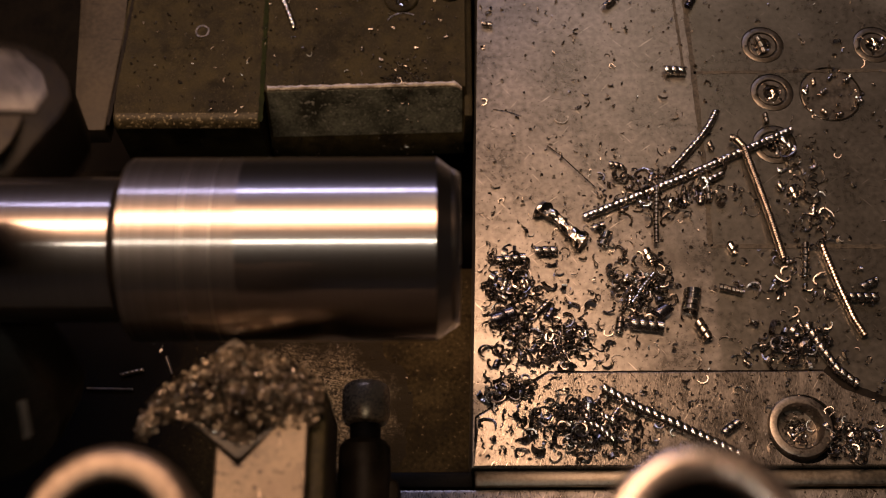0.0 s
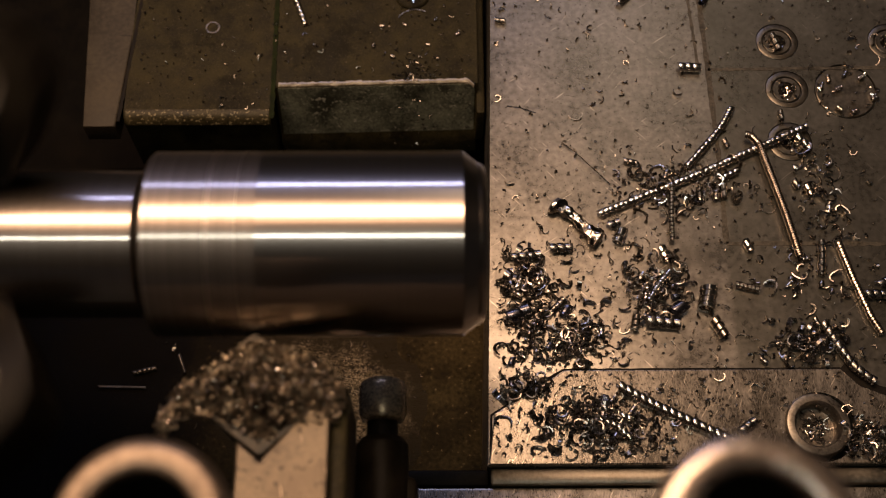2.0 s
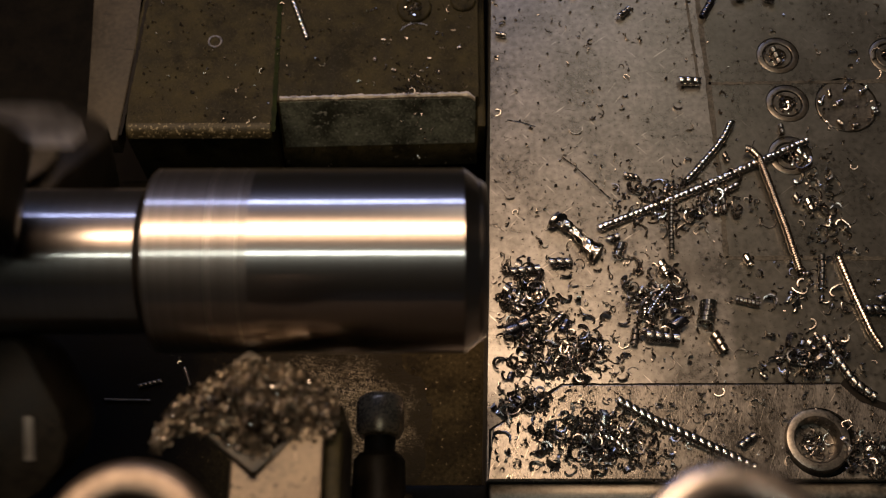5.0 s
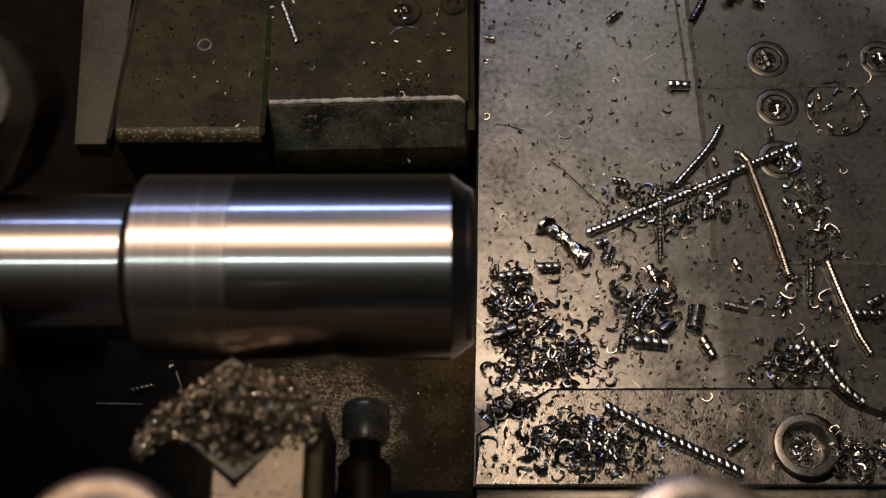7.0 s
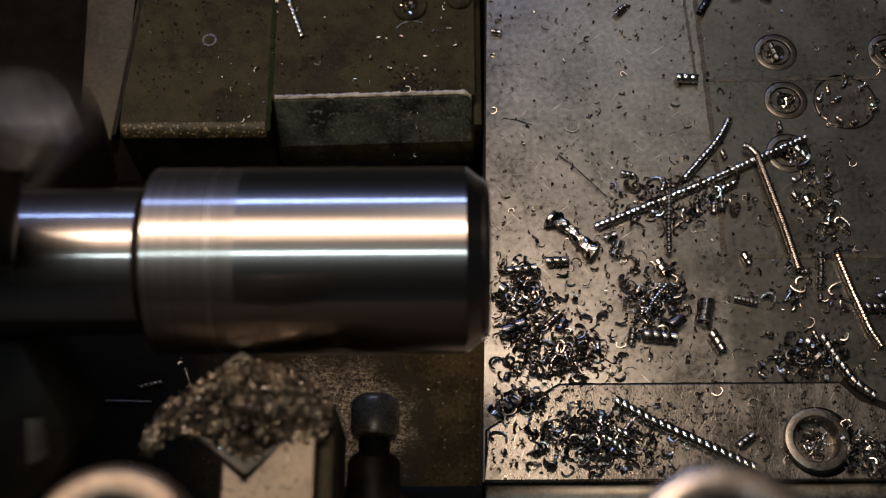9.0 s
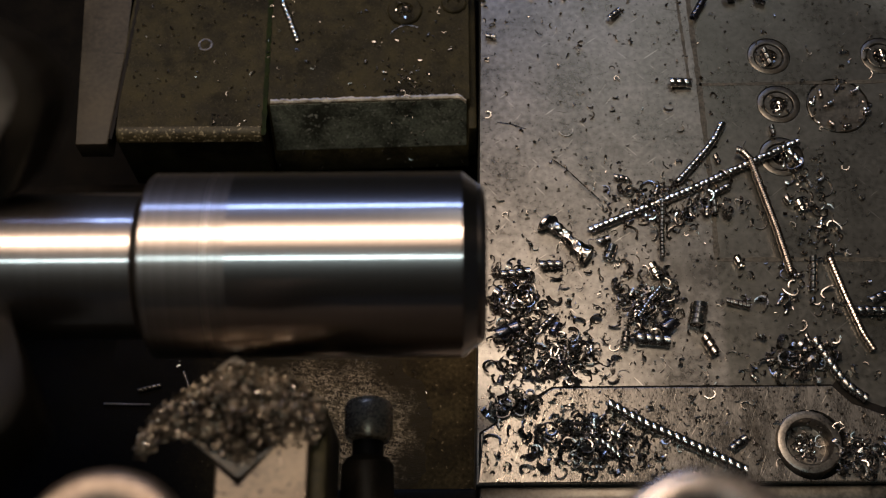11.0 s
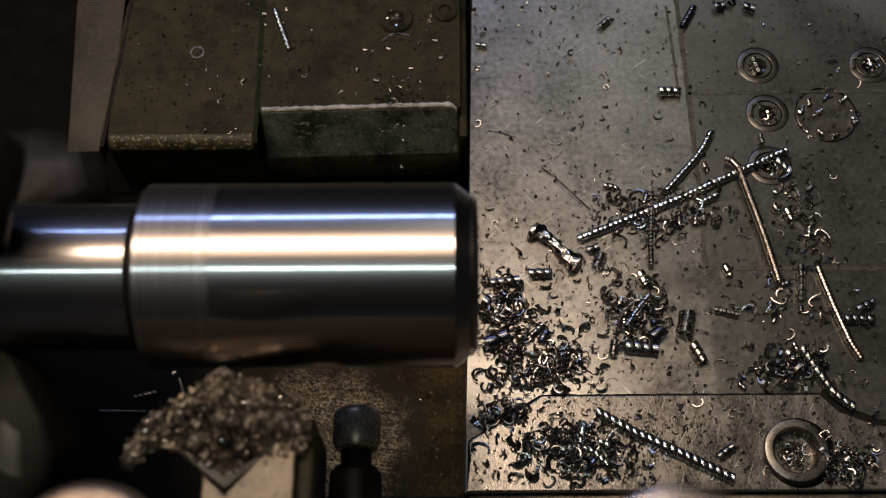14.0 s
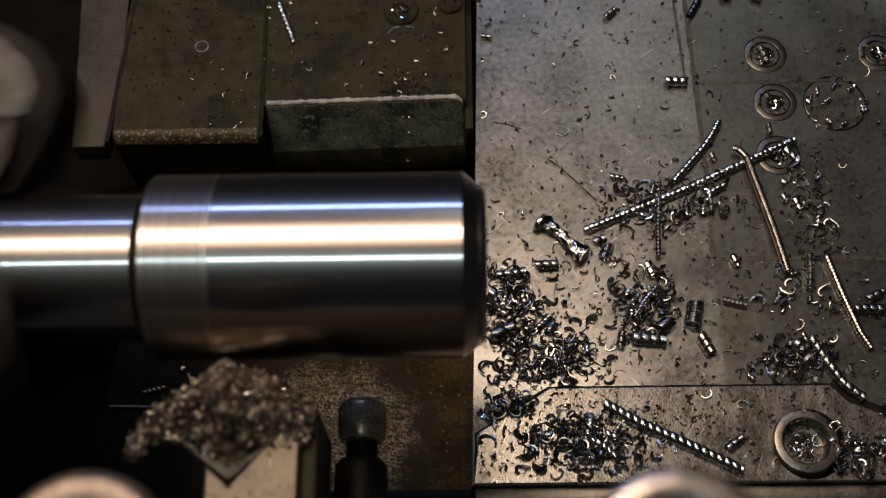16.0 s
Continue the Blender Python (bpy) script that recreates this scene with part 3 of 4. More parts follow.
def strip_curl(bm, rng, m, radius, width, turn, thick=0.12, n=9, lift=0.0):
    """A curled ribbon of steel, in millimetres, placed by m."""
    rows = []
    squash, lean = (rng.uniform(0, 0.32), rng.uniform(0, 3.1)) if rng else (0.0, 0.0)
    for k in range(n):
        a = turn * k / (n - 1)
        r = radius * (1 - 0.25 * k / (n - 1)) * (1 + squash * math.sin(2 * a + lean))
        z = lift * k / (n - 1)
        c, s = math.cos(a), math.sin(a)
        rows.append([bm.verts.new(m @ Vector(p) * 0.001) for p in
                     ((c * r, s * r, z), (c * (r + thick), s * (r + thick), z),
                      (c * (r + thick), s * (r + thick), z + width), (c * r, s * r, z + width))])
    for p, q in zip(rows, rows[1:]):
        for i in range(4):
            bm.faces.new((p[i], p[(i + 1) % 4], q[(i + 1) % 4], q[i]))
    bm.faces.new(rows[0])
    bm.faces.new(rows[-1])


def chip_heap():
    rng = random.Random(4)
    bm = bmesh.new()
    step = 0.7
    grid = {}
    for i in range(int(44 / step)):
        for j in range(int(30 / step)):
            x, y = -66 + i * step, -94 + j * step
            if inside(x, y, HEAP_FOOT):
                grid[i, j] = bm.verts.new(mm(x + rng.uniform(-.2, .2), y + rng.uniform(-.2, .2), heap_height(x, y) + rng.uniform(-.35, .35)))
    for (i, j), v in list(grid.items()):
        q = [grid.get(k) for k in ((i, j), (i + 1, j), (i + 1, j + 1), (i, j + 1))]
        if all(q):
            bm.faces.new(q)
    made = bmesh.ops.extrude_face_region(bm, geom=list(bm.faces))
    for v in made["geom"]:
        if isinstance(v, bmesh.types.BMVert):
            v.co.z = min(v.co.z, 0.0875)
    heap = tagged(part("chip_heap", bm, HEAP, None, "", 0.9), "brown heap of fine steel chips piled on the tool tip", "swarf", kind="stuff")
    bm = bmesh.new()
    for k in range(2600):
        x, y = rng.uniform(-66, -24), rng.uniform(-92, -65)
        if not inside(x, y, HEAP_FOOT):
            continue
        m = Matrix.Translation((x, y, heap_height(x, y) + rng.uniform(-.3, .5))) @ Euler([rng.uniform(0, 6.3) for _ in range(3)]).to_matrix().to_4x4()
        strip_curl(bm, rng, m, rng.uniform(0.3, 1.0), rng.uniform(0.25, 0.7), rng.uniform(1.5, 5.0), 0.12, 6)
    tagged(part("loose_heap_chips", bm, HEAP, None, "", 0.8), "tangled small steel curls on the chip heap", "swarf", kind="stuff")
    bm = bmesh.new()
    for k in range(230):
        x, y = rng.uniform(-66, -25), rng.uniform(-94, -67)
        if inside(x, y, HEAP_FOOT):
            m = Matrix.Translation((x, y, heap_height(x, y) + rng.uniform(0, .5))) @ Euler([rng.uniform(0, 6.3) for _ in range(3)]).to_matrix().to_4x4()
            strip_curl(bm, rng, m, rng.uniform(0.2, 0.5), rng.uniform(0.2, 0.45), rng.uniform(1.5, 5.0), 0.12, 6)
    tagged(part("bright_heap_chips", bm, COIL, None, "", 0.8), "glinting steel curls on the chip heap", "swarf", kind="stuff")


chip_heap()


def adjusting_screw():
    s = empty("adjusting_screw", *mm(-19.6, 0, 36))
    tagged(s, "dark oily round headed adjusting screw", "screw")
    part("head", lathe_bm([(a * .001, q * .001) for a, q in ((-59.0, 0.2), (-59.0, 4.6), (-59.8, 5.7), (-61, 6.2), (-67.5, 6.2), (-69.6, 5.4), (-70, 4), (-70, 0.2))], 40, "y"), HEADSTEEL, s)
    part("neck", lathe_bm([(a * .001, q * .001) for a, q in ((-69.8, 0.2), (-69.8, 4.0), (-76, 4.0), (-76, 0.2))], 32, "y"), DARK, s, "black screw neck")
    part("collar", lathe_bm([(a * .001, q * .001) for a, q in ((-74.4, 0.2), (-74.4, 5.4), (-76, 6.6), (-84, 6.8), (-110, 6.8), (-110, 0.2))], 40, "y"), DARK, s, "black oily collar")
    part("bracket", box_bm(*mm(-9, 9), *mm(-150, -84), *mm(-40, 2), 0.002), DARK, s, "black oily bracket")


adjusting_screw()


def tool_post():
    p = empty("tool_post")
    tagged(p, "heavy square steel tool post", "tool post")
    part("block", box_bm(*mm(-80, 70), *mm(-230, -112), *mm(-3.8, 118), 0.003), WAY, p)
    for x, y, z, ro, ri in ((-46.2, -121.0, 170, 12.6, 7.6), (30.4, -128.0, 200, 12.3, 7.7)):
        b = empty("hollow_bolt", *mm(x, y, 118))
        tagged(b, "worn steel hollow bolt standing on the tool post", "bolt", "tool post bolts")
        t = z - 118
        bead = [(t - 2.6, ro)] + [(t - 2.2 + 2.2 * math.sin(k * math.pi / 16), ro - 2.2 + 2.2 * math.cos(k * math.pi / 16)) for k in range(9)]
        bead += [(t - 1.2 + 1.2 * math.cos(k * math.pi / 8), ri + 1.2 - 1.2 * math.sin(k * math.pi / 8)) for k in range(5)] + [(t - 2.6, ri), (t - 2.6, ro)]
        part("rim", lathe_bm([(a * .001, q * .001) for a, q in bead], 72, "z"), RING if x > 0 else RING_DULL, b, "worn rounded rim, lit or shaded tone in its colour", 1.0)
        part("sleeve", lathe_bm([(a * .001, s * .001) for a, s in ((0, ro - .3), (t - 2.5, ro - .3), (t - 2.5, ri + .05), (t - 25, ri), (t - 25, 0.2))], 64, "z"), DARK, b, "dark oily sleeve")


tool_post()


# ---- swarf ----
def coil(name, pts, radius, pitch, mat, label, z=None, seg=16, cover=0.90, parent=None, bulge=0.055):
    """A long tightly wound chip along a line of points in millimetres."""
    rng = random.Random(int(pts[0][0] * 10) + 5)
    lens = [math.hypot(b[0] - a[0], b[1] - a[1]) for a, b in zip(pts, pts[1:])]
    total = sum(lens)
    bm = bmesh.new()

    def at(s):
        s = max(0.0, min(total, s))
        for (a, b), l in zip(zip(pts, pts[1:]), lens):
            if s <= l + 1e-9:
                k = s / l
                return Vector((a[0] + (b[0] - a[0]) * k, a[1] + (b[1] - a[1]) * k)), Vector(((b[0] - a[0]) / l, (b[1] - a[1]) / l))
            s -= l
        return Vector(pts[-1]), Vector(((b[0] - a[0]) / l, (b[1] - a[1]) / l))

    base = radius * 1.08 if z is None else z
    n = int(total / pitch * seg)
    rows = []
    for k in range(n + 1):
        a = 2 * math.pi * k / seg
        s0 = k / seg * pitch
        row = []
        for off, dr in ((0, -bulge), (pitch * cover * 0.12, 0.02), (pitch * cover * 0.86, 0.035), (pitch * cover, -bulge), (pitch * cover, -bulge - 0.12), (0, -bulge - 0.12)):
            c, d = at(s0 + off)
            r = radius * (1 + dr) * (1 + 0.05 * math.sin(k * 0.13))
            row.append(bm.verts.new(mm(c.x - d.y * math.cos(a) * r, c.y + d.x * math.cos(a) * r, base + math.sin(a) * r)))
        rows.append(row)
    for p, q in zip(rows, rows[1:]):
        for i in range(6):
            bm.faces.new((p[i], p[(i + 1) % 6], q[(i + 1) % 6], q[i]))
    if parent:
        return part(name, bm, mat, parent, label, 0.9)
    return tagged(part(name, bm, mat, None, "", 0.5), label, "steel chip", "coiled chips")


LONG = "long tightly coiled steel chip lying on the plate"
SHORT = "short coiled steel chip lying on the plate"
def long_chip(pts, radius, pitch, mat, label, z=None):
    across = abs(pts[-1][0] - pts[0][0]) < 0.5 * abs(pts[-1][1] - pts[0][1])
    coil("coiled_chip", pts, radius * (1.45 if mat is BRONZE else 1.22), pitch, mat, label, z, bulge=0.11 if across else 0.055)


long_chip(((43.7, 4.7), (76, 18.5), (95, 27.5), (111.8, 35.4)), 1.05, 1.75, COIL, LONG, 1.3)
long_chip(((67.1, 14.7), (66.2, 5), (65.7, -4.4)), 0.75, 1.3, COIL, LONG, 2.6)
long_chip(((91.3, 32), (93.5, 31.2), (95.6, 28.5), (98.8, 14.6), (101, 5), (103.8, -10)), 0.85, 0.75, BRONZE, LONG, 2.9)
long_chip(((116.4, -4.5), (119.5, -17), (123, -29), (125.5, -34.2)), 0.8, 1.1, BRONZE, LONG, None)
long_chip(((88.8, 42.8), (85.6, 36.8), (82.2, 32.2), (72.4, 21.0)), 1.0, 1.9, COIL, LONG, None)
long_chip(((72.4, 57.6), (80.1, 57.2)), 1.25, 2.3, COIL, SHORT, None)
long_chip(((46, -50), (56, -56), (68, -61.8), (84, -70)), 1.25, 2.3, COIL, LONG, 3.2)
long_chip(((111.4, -3.5), (111, -9), (109.9, -15.5)), 1.0, 2.2, COIL, SHORT, None)
long_chip(((83.5, -18.2), (90.9, -20.2)), 0.75, 1.2, BRONZE, SHORT, None)
long_chip(((64.4, -14.5), (60.5, -19), (57, -24.4)), 0.75, 1.1, COIL, SHORT, 3.2)
long_chip(((75.9, -28.9), (79, -35.2)), 1.15, 2.2, BRONZE, SHORT, None)
long_chip(((75.6, -19.3), (73.9, -26.6)), 2.1, 1.9, COIL, SHORT, None)
long_chip(((16.3, -9.9), (25.7, -8.7)), 1.25, 2.4, CURL, SHORT, None)
long_chip(((28, -6.6), (35.6, -6.4)), 1.2, 2.4, CURL, SHORT, None)
long_chip(((87.4, 91), (82.7, 82.5)), 1.0, 2.0, BLUE, SHORT, None)
long_chip(((54.6, 82.4), (58.7, 86.2)), 0.9, 2.0, CURL, SHORT, None)
long_chip(((52.6, 23.7), (57, 22.7)), 0.8, 1.7, CURL, SHORT, None)
long_chip(((108, -30), (112, -38), (116, -45), (121, -49)), 1.2, 2.4, CURL, LONG, None)
long_chip(((121.7, -21.8), (131, -22)), 1.2, 2.2, CURL, SHORT, None)
long_chip(((82, 16.5), (88.5, 20)), 0.9, 1.8, COIL, SHORT, None)
long_chip(((53.5, -27.9), (52.4, -33)), 1.1, 1.9, COIL, SHORT, 2.0)
long_chip(((55.7, -30), (66, -31.2)), 1.5, 2.6, CURL, SHORT, 1.8)
long_chip(((40, -60), (45, -62), (49, -66)), 1.0, 1.8, COIL, SHORT, 3.0)
long_chip(((80, -64), (85, -60.5)), 1.1, 2.0, CURL, SHORT, 2.6)
long_chip(((104.5, 71), (106.6, 64.5)), 1.1, 2.2, COIL, SHORT, 0.8)
long_chip(((108, 33), (112, 28)), 1.2, 2.4, COIL, SHORT, 0.8)
long_chip(((104, 42), (104.4, 38)), 0.8, 1.8, COIL, SHORT, None)
for a, b, r, pitch, mat, z in (((51.3, 0.4), (49.1, -4.9), 1.7, 3.2, COIL, None), ((46.1, 0.8), (50.3, 2.3), 1.2, 2.4, CURL, None), ((62, -5.8), (63.9, -10.6), 1.5, 2.0, COIL, None),
                               ((68.4, -24.4), (63.6, -28.2), 1.9, 4.4, BLUE, 2.2), ((14.3, -29.6), (21.4, -26.5), 2.1, 4.2, BLUE, 2.0), ((27.4, -27.6), (32.3, -22.9), 1.0, 1.4, CURL, None),
                               ((88, -3.4), (89.6, -7.4), 1.2, 2.6, COIL, None), ((83.3, 15.6), (83.2, 10), 1.2, 2.4, COIL, None), ((75.9, 15.4), (75.7, 10.3), 1.1, 2.4, CURL, None),
                               ((85, 31.7), (86.1, 28.5), 0.9, 2.0, CURL, None), ((105.1, 20.8), (107, 20.4), 1.2, 2.2, COIL, None), ((105.2, 17), (106.8, 14), 1.1, 2.4, CURL, None),
                               ((109, 15.5), (110.3, 11.6), 1.3, 2.4, COIL, None), ((46.1, -59), (49.9, -60.7), 1.1, 1.9, COIL, 3.6), ((98.9, -19.9), (101.2, -16.6), 0.7, 2.6, COIL, None),
                               ((101, -23), (102.6, -18.8), 0.7, 2.6, COIL, None), ((109.8, -16.8), (109.6, -19.4), 0.9, 2.2, CURL, None), ((126, -19), (131.5, -16.4), 1.3, 2.4, CURL, None)):
    long_chip((a, b), r / 1.22, pitch, mat, SHORT, z)
for a, b in (((93.5, 90.2), (97.6, 90.8)), ((98.8, 91.6), (101, 94.5)), ((103.4, 91), (107.6, 89.2))):
    long_chip((a, b), 1.2, 2.2, BLUE, SHORT, None)
coil("coiled_chip", ((-58.6, 109), (-55.6, 101), (-52.2, 91.5)), 1.0, 2.0, COIL, "short coiled steel chip lying on the casting", -24.2)
for pts, r in ((((-108, -26.5), (-100, -24.4)), 0.8), (((-92.6, -19.5), (-90, -26)), 0.6), (((-119, -31), (-103, -31.4)), 0.4)):
    coil("coiled_chip", pts, r, r * 2, SCREW, "coiled chip on the bed", -59.2, 8, 0.8, bed)


def crumpled_chip():
    bm = bmesh.new()
    rows = []
    n = 26
    for k in range(n + 1):
        u = k / n
        x, y = 29.3 + 14.8 * u, 7.6 - 10.6 * u + 1.4 * math.sin(u * 5)
        w = (2.8 - 1.3 * math.sin(math.pi * u) ** 2) * (0.35 if k in (0, n) else 1)
        row = []
        for j in range(16):
            a = math.pi * 2 * j / 16
            r = w * (1 + 0.6 * noise.noise((u * 9, math.cos(a) * 1.6, math.sin(a) * 1.6)) + 0.10 * noise.noise((u * 21, math.cos(a) * 3, math.sin(a) * 3)))
            row.append(bm.verts.new(mm(x + 0.58 * math.cos(a) * r, y + 0.8 * math.cos(a) * r, 2.4 + math.sin(a) * r * 0.8)))
        rows.append(row)
    for a, b in zip(rows, rows[1:]):
        for i in range(16):
            bm.faces.new((a[i], a[(i + 1) % 16], b[(i + 1) % 16], b[i]))
    bm.faces.new(rows[0])
    bm.faces.new(rows[-1])
    tagged(part("crumpled_chip", bm, CRUMPLE, None, "", 0.65), "thick shiny crumpled steel chip on the plate", "steel chip")


crumpled_chip()


def hair_chip(pts, width):
    bm = bmesh.new()
    rows = []
    for k, (x, y, z) in enumerate(pts):
        rows.append([bm.verts.new(mm(x + dx * width, y + dx * width * 0.8, z + dz)) for dx, dz in ((-1, 0), (0, width), (1, 0))])
    for a, b in zip(rows, rows[1:]):
        for i in range(3):
            bm.faces.new((a[i], a[(i + 1) % 3], b[(i + 1) % 3], b[i]))
    tagged(part("hair_chip", bm, CURL), "thin straight hair of steel lying on the plate", "steel chip", "hair chips")


hair_chip(((33.9, 30.6, 0.3), (38, 26.5, 1.2), (43, 20.8, 1.5), (48.3, 15.7, 0.5)), 0.16)
hair_chip(((17, 44, 0.2), (21, 43.2, 0.5), (26, 41.5, 0.2)), 0.14)


def arc_chip(x, y, radius, turn, at, z=0.05):
    bm = bmesh.new()
    strip_curl(bm, None, Matrix.Translation((x, y, z)) @ Matrix.Rotation(at, 4, "Z"), radius, 0.45, turn, 0.28, 18)
    tagged(part("arc_chip", bm, CURL, None, "", 0.8), "thin open arc of steel swarf", "steel chip", "arc chips")


for x, y, r, turn, at in ((117.5, 20, 3.6, 4.3, 4.2), (39, 41, 2.4, 3.0, 3.4), (62, -37.5, 2.6, 2.6, 4.8), (74, -41, 2.8, 2.4, 5.0),
                          (122, 9, 2.4, 3.6, 2.6), (84, -36, 2.2, 3.2, 0.5), (97, 8, 2.6, 3.4, 3.0)):
    arc_chip(x, y, r, turn, at)
arc_chip(-14.5, 91, 8.0, 1.5, 0.9, -24.95)
coil("coiled_chip", ((13.2, 76.5), (17.2, 75.8)), 0.9, 1.9, CURL, SHORT)

# piles: centre x, y, spread x, y, count of curls, height
PILES = [(22, -19, 7, 6.5, 44, 1.2), (35, -36.5, 6.5, 4.6, 46, 0.6), (20, -37, 6, 6, 15, 0.2), (21, -50.5, 6, 2.2, 16, 0.8), (38, -62.5, 13, 5.5, 66, 1.6),
         (59, -20, 5.5, 6, 40, 2.6), (70, 14, 11, 5, 34, 0.6), (104, -36, 8, 4, 30, 0.8), (117, -67, 4, 4, 16, 2.0), (114, 12, 4, 10, 12, 0.3),
         (106, -14, 10, 6, 10, 0.2)]


def metal_curls():
    rng = random.Random(21)
    kinds = []
    for k in range(10):
        bm = bmesh.new()
        tilt = Matrix.Rotation(rng.uniform(-0.5, 0.5), 4, "X")
        strip_curl(bm, rng, tilt, rng.uniform(1.2, 2.3), rng.uniform(0.9, 2.0), rng.uniform(2.0, 4.6), 0.42, 14, rng.uniform(0, 1.8))
        low = min(v.co.z for v in bm.verts)
        for v in bm.verts:
            v.co.z -= low
        ob = part("metal_curl", bm, CURL if k < 8 else COIL, None, "", 0.8)
        tagged(ob, "dark curled steel chip among loose swarf", "steel chip", "loose curled chips")
        kinds.append(ob)
    spare = list(kinds)
    for cx, cy, sx, sy, count, high in PILES:
        for k in range(count):
            x, y = rng.gauss(cx, sx * 0.8), rng.gauss(cy, sy * 0.8)
            if x < 12 or y < -71.5:
                continue
            z = (1.4 if y < -46 else 0.05) + high * max(0, 1 - math.hypot((x - cx) / sx, (y - cy) / sy) / 1.6) * rng.random()
            m = Matrix.Translation(mm(x, y, z)) @ Euler((rng.uniform(-.5, .5) if k % 2 else rng.uniform(-1.5, 1.5), rng.uniform(-.6, .6), rng.uniform(0, 6.3))).to_matrix().to_4x4()
            if spare:
                spare.pop().matrix_basis = m
            else:
                copy_thing(rng.choice(kinds), m)


metal_curls()


def chunky_chips():
    rng = random.Random(52)
    kinds = []
    for k in range(6):
        n = rng.uniform(2.2, 5.5)
        ob = coil("chunky_chip", ((-n / 2, 0), (n / 2, rng.uniform(-.6, .6))), rng.uniform(0.9, 1.7), rng.uniform(1.8, 3.2), (CURL, COIL, CURL, BRONZE, CURL, BLUE)[k],
                  "short thick coiled chip among loose swarf", None, 12, 0.95, None, 0.04)
        ob["group"] = "short thick chips"
        kinds.append(ob)
    spare = list(kinds)
    for cx, cy, sx, sy, count, high in PILES:
        for k in range(max(2, count // 5)):
            x, y = rng.gauss(cx, sx * 0.8), rng.gauss(cy, sy * 0.8)
            if x < 13 or y < -70:
                continue
            m = Matrix.Translation(mm(x, y, (1.4 if y < -46 else 0.0) + high * 0.4 * rng.random())) @ Matrix.Rotation(rng.uniform(0, 6.3), 4, "Z") @ Matrix.Scale(rng.uniform(0.6, 0.9), 4)
            if spare:
                spare.pop().matrix_basis = m
            else:
                copy_thing(rng.choice(kinds), m)
    for x, y in ((-28, 83), (-25, 91.4), (-21, 78.4), (-8.6, 83.5), (-17, 92), (-3, 99.7), (-44.6, 100), (-30, 104), (2, 88), (-6, 94)):
        copy_thing(kinds[rng.choice((0, 2, 4))], Matrix.Translation(mm(x, y, -25)) @ Matrix.Rotation(rng.uniform(0, 6.3), 4, "Z") @ Matrix.Diagonal((.42, .5, .5, 1)))
    for x, y in ((121.5, 53.5), (119, 51), (124, 49.8), (127, 55.2), (132, 54), (135.4, 46), (128.5, 41.2), (123.5, 42.2)):
        copy_thing(rng.choice(kinds[1:4]), Matrix.Translation(mm(x, y, 0)) @ Matrix.Rotation(rng.uniform(0, 6.3), 4, "Z") @ Matrix.Diagonal((.75, .75, .75, 1)))


chunky_chips()


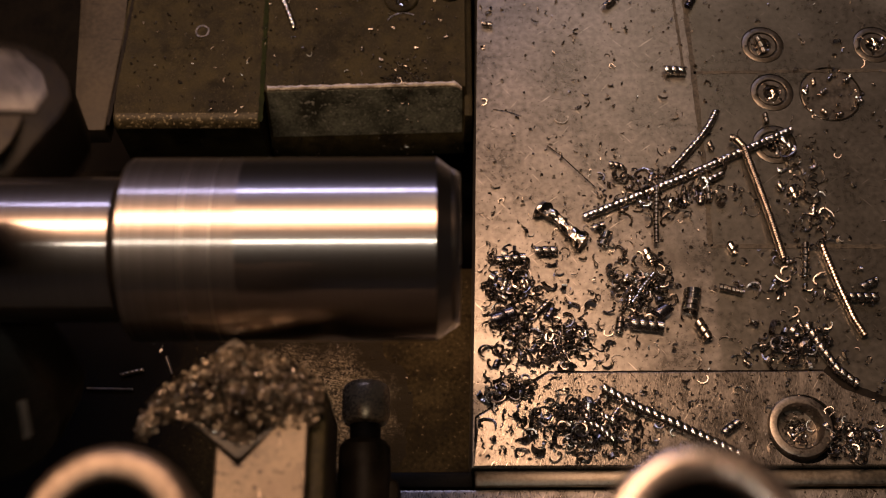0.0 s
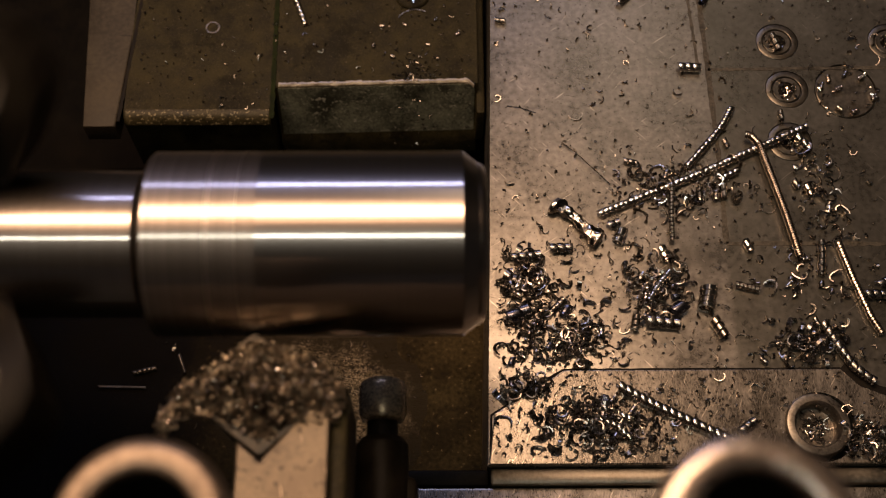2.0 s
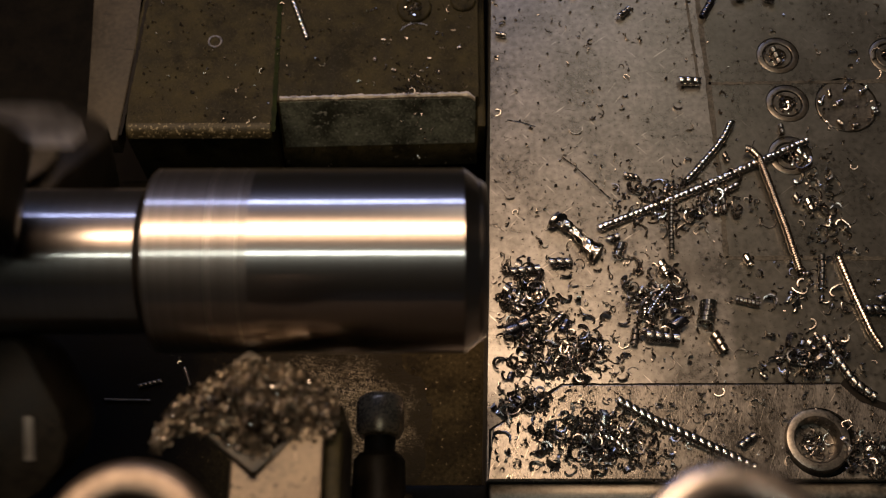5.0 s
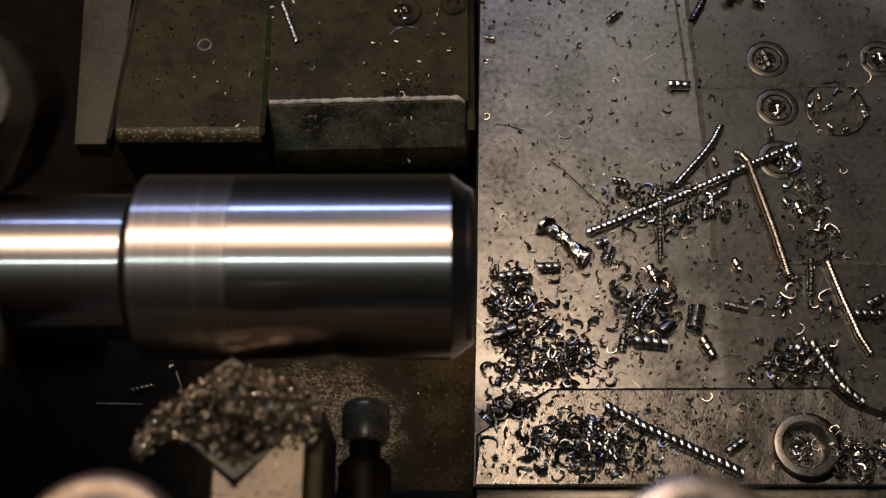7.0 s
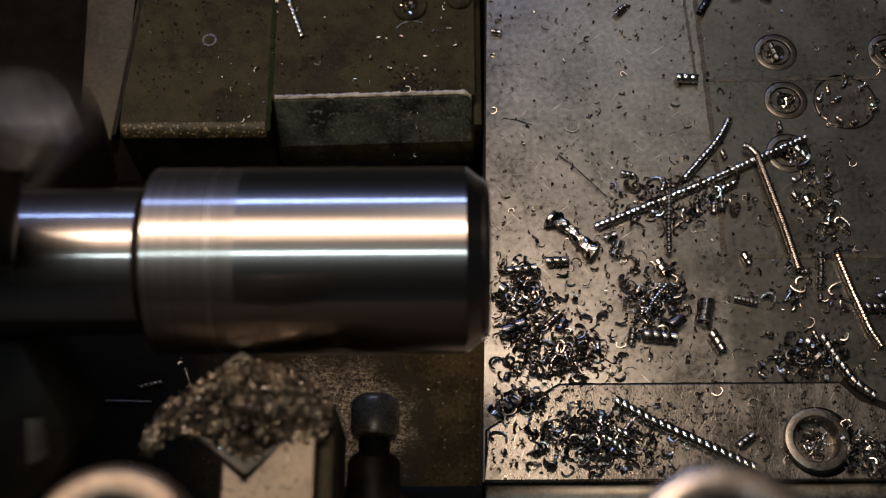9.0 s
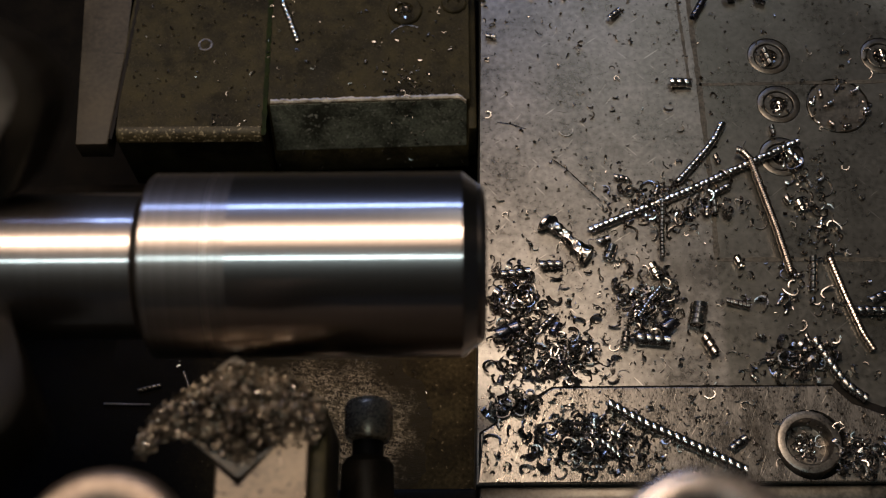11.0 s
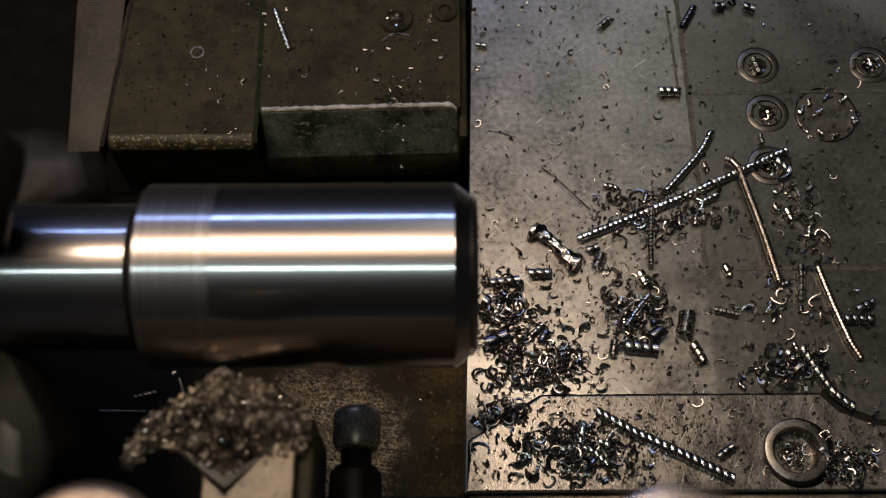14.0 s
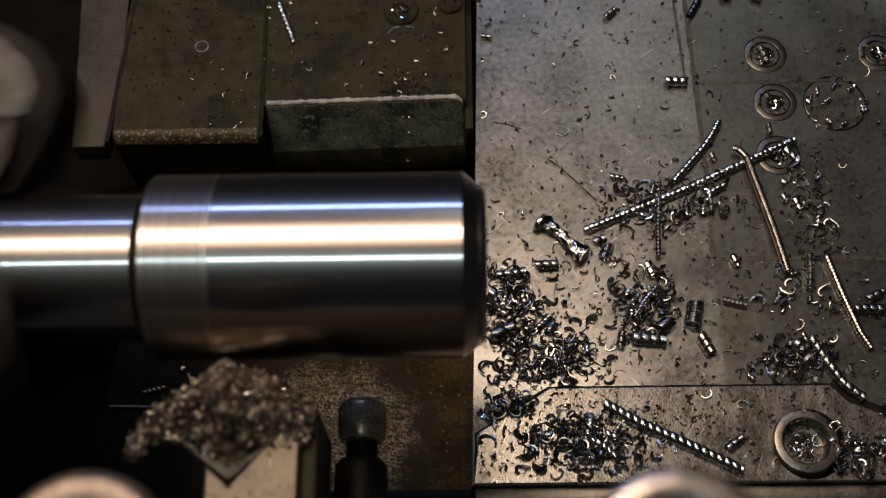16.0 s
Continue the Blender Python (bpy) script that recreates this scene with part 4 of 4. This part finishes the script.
def fine_swarf():
    rng = random.Random(33)
    bm = bmesh.new()
    spots = []
    for cx, cy, sx, sy, count, high in PILES:
        spots += [(rng.gauss(cx, sx), rng.gauss(cy, sy), high * 0.6) for _ in range(int(count * 2.4))]
    spots += [(rng.uniform(12, 150), rng.uniform(-44, 95), 0) for _ in range(480)]
    spots += [(rng.uniform(13, 120), rng.uniform(-44, 25), 0) for _ in range(260)]
    spots += [(rng.uniform(12, 130), rng.uniform(-71, -46), 0) for _ in range(320)]
    spots += [(rng.uniform(0, 120), rng.uniform(-96, -80), -4.9) for _ in range(260)]
    spots += [(rng.gauss(102.8, 2.6), rng.gauss(-61.7, 2.4), -3.9) for _ in range(90)]
    for x, y, high in spots:
        if (x < 11.5 and high > -4) or (y < -71.5 and high > -4) or (-79 < y < -71.5):
            continue
        z = (1.42 if y < -45 and high > -4 and high != 5.5 else 0.05) + (high if high < 0 or high in (5.5, 0.1) else high * rng.random() ** 2)
        big = rng.random() ** (2 if high else 5)
        m = Matrix.Translation((x, y, z + 0.15)) @ Euler((rng.uniform(-.7, .7), rng.uniform(-.7, .7), rng.uniform(0, 6.3))).to_matrix().to_4x4()
        strip_curl(bm, rng, m, 0.25 + 1.4 * big, 0.25 + 0.8 * rng.random(), rng.uniform(1.2, 4.5), 0.12 + 0.1 * rng.random(), 6)
    loops = bmesh.new()
    for cx, cy, sx, sy, count, high in PILES:
        for _ in range(int(count * 1.3)):
            x, y = rng.gauss(cx, sx * 0.9), rng.gauss(cy, sy * 0.9)
            if x < 13.5 or y < -70:
                continue
            z = (1.4 if y < -46 else 0.1) + high * 0.8 * rng.random()
            m = Matrix.Translation((x, y, z + 0.3)) @ Euler((rng.gauss(0, .6), rng.gauss(0, .6), rng.uniform(0, 6.3))).to_matrix().to_4x4()
            strip_curl(loops, rng, m, rng.uniform(0.8, 1.9), rng.uniform(0.5, 1.5), rng.uniform(1.6, 4.2), rng.uniform(0.2, 0.5), 10, rng.uniform(0, 1.2))
    tagged(part("loose_loops", loops, CURL, None, "", 0.8), "open loops of grey steel swarf heaped on the plate", "swarf", kind="stuff")
    glint = bmesh.new()
    for x, y, r in PLATE_HOLES + [(102.8, -61.7, 5.5), (-14.3, 104.8, 5)]:
        for k in range(34):
            a, g = rng.uniform(0, 6.3), (rng.gauss(r - 1.4, 0.7) if r > 8 else rng.uniform(0, (0.9 if x < 0 else 0.55) * r))
            z = -24.2 if x < 0 else 0.1 if r > 8 else -2.6 if r < 6 else -0.5
            m = Matrix.Translation((x + g * math.cos(a), y + g * math.sin(a), z)) @ Euler([rng.uniform(0, 6.3) for _ in range(3)]).to_matrix().to_4x4()
            strip_curl(glint, rng, m, rng.uniform(0.3, 1.2), rng.uniform(0.4, 1.0), rng.uniform(1.5, 4), 0.14, 6)
    tagged(part("socket_chips", glint, COIL, None, "", 0.8), "bright steel chips caught in the screw sockets", "swarf", kind="stuff")
    tagged(part("fine_swarf", bm, CURL, None, "", 0.8), "fine dark steel swarf scattered over the plate", "swarf", kind="stuff")
    bm = bmesh.new()
    for k in range(420):
        x, y = rng.uniform(-110, 7), rng.uniform(57, 112)
        if k < 110:
            x, y = rng.gauss(-14, 4), rng.gauss(70, 7)
        if k > 375:
            x, y = rng.gauss(-14.5, 2.6), rng.gauss(104.8, 2)
        z = -25 if y > 69 or x < -62 else -25 - (69 - y) * 2.5
        m = Matrix.Translation((x, y, z + 0.15)) @ Euler((rng.uniform(-.7, .7), rng.uniform(-.7, .7), rng.uniform(0, 6.3))).to_matrix().to_4x4()
        strip_curl(bm, rng, m, (0.5 if k < 60 else 0.2) + 0.8 * rng.random() ** 3, 0.3 + 0.6 * rng.random(), rng.uniform(1.0, 3.5), 0.14, 6)
    tagged(part("casting_swarf", bm, CURL, None, "", 0.8), "specks of bright steel swarf on the castings", "swarf", kind="stuff")
    bm = bmesh.new()
    for k in range(60):
        x, y = rng.uniform(-100, -5), rng.uniform(-45, -15)
        m = Matrix.Translation((x, y, -59.6)) @ Euler((rng.uniform(-.7, .7), rng.uniform(-.7, .7), rng.uniform(0, 6.3))).to_matrix().to_4x4()
        strip_curl(bm, rng, m, 0.3 + 1.2 * rng.random() ** 2, 0.4, rng.uniform(1.0, 3.5), 0.12, 6)
    ob = part("bed_chips", bm, COIL, bed, "loose chips on the bed", 0.8)


fine_swarf()


def motions():
    spin = [(k * 0.05, 8 + 812.3 * (k * 0.05 - 9)) for k in range(321)]
    turn = [(t, pose(work_x(t), AXIS_Y, AXIS_Z, a)) for t, a in spin]
    walk(work, turn)
    walk(spinning_chuck, turn)
    walk(fresh_cut, [(t, pose((-0.0431 - 0.0002 * t) - work_x(t), 0, 0)) for t in (0, 8, 16)])
    walk(bed, [(t, pose(0.00046 * (t - 7), 0, 0)) for t in (0, 8, 16)])


motions()
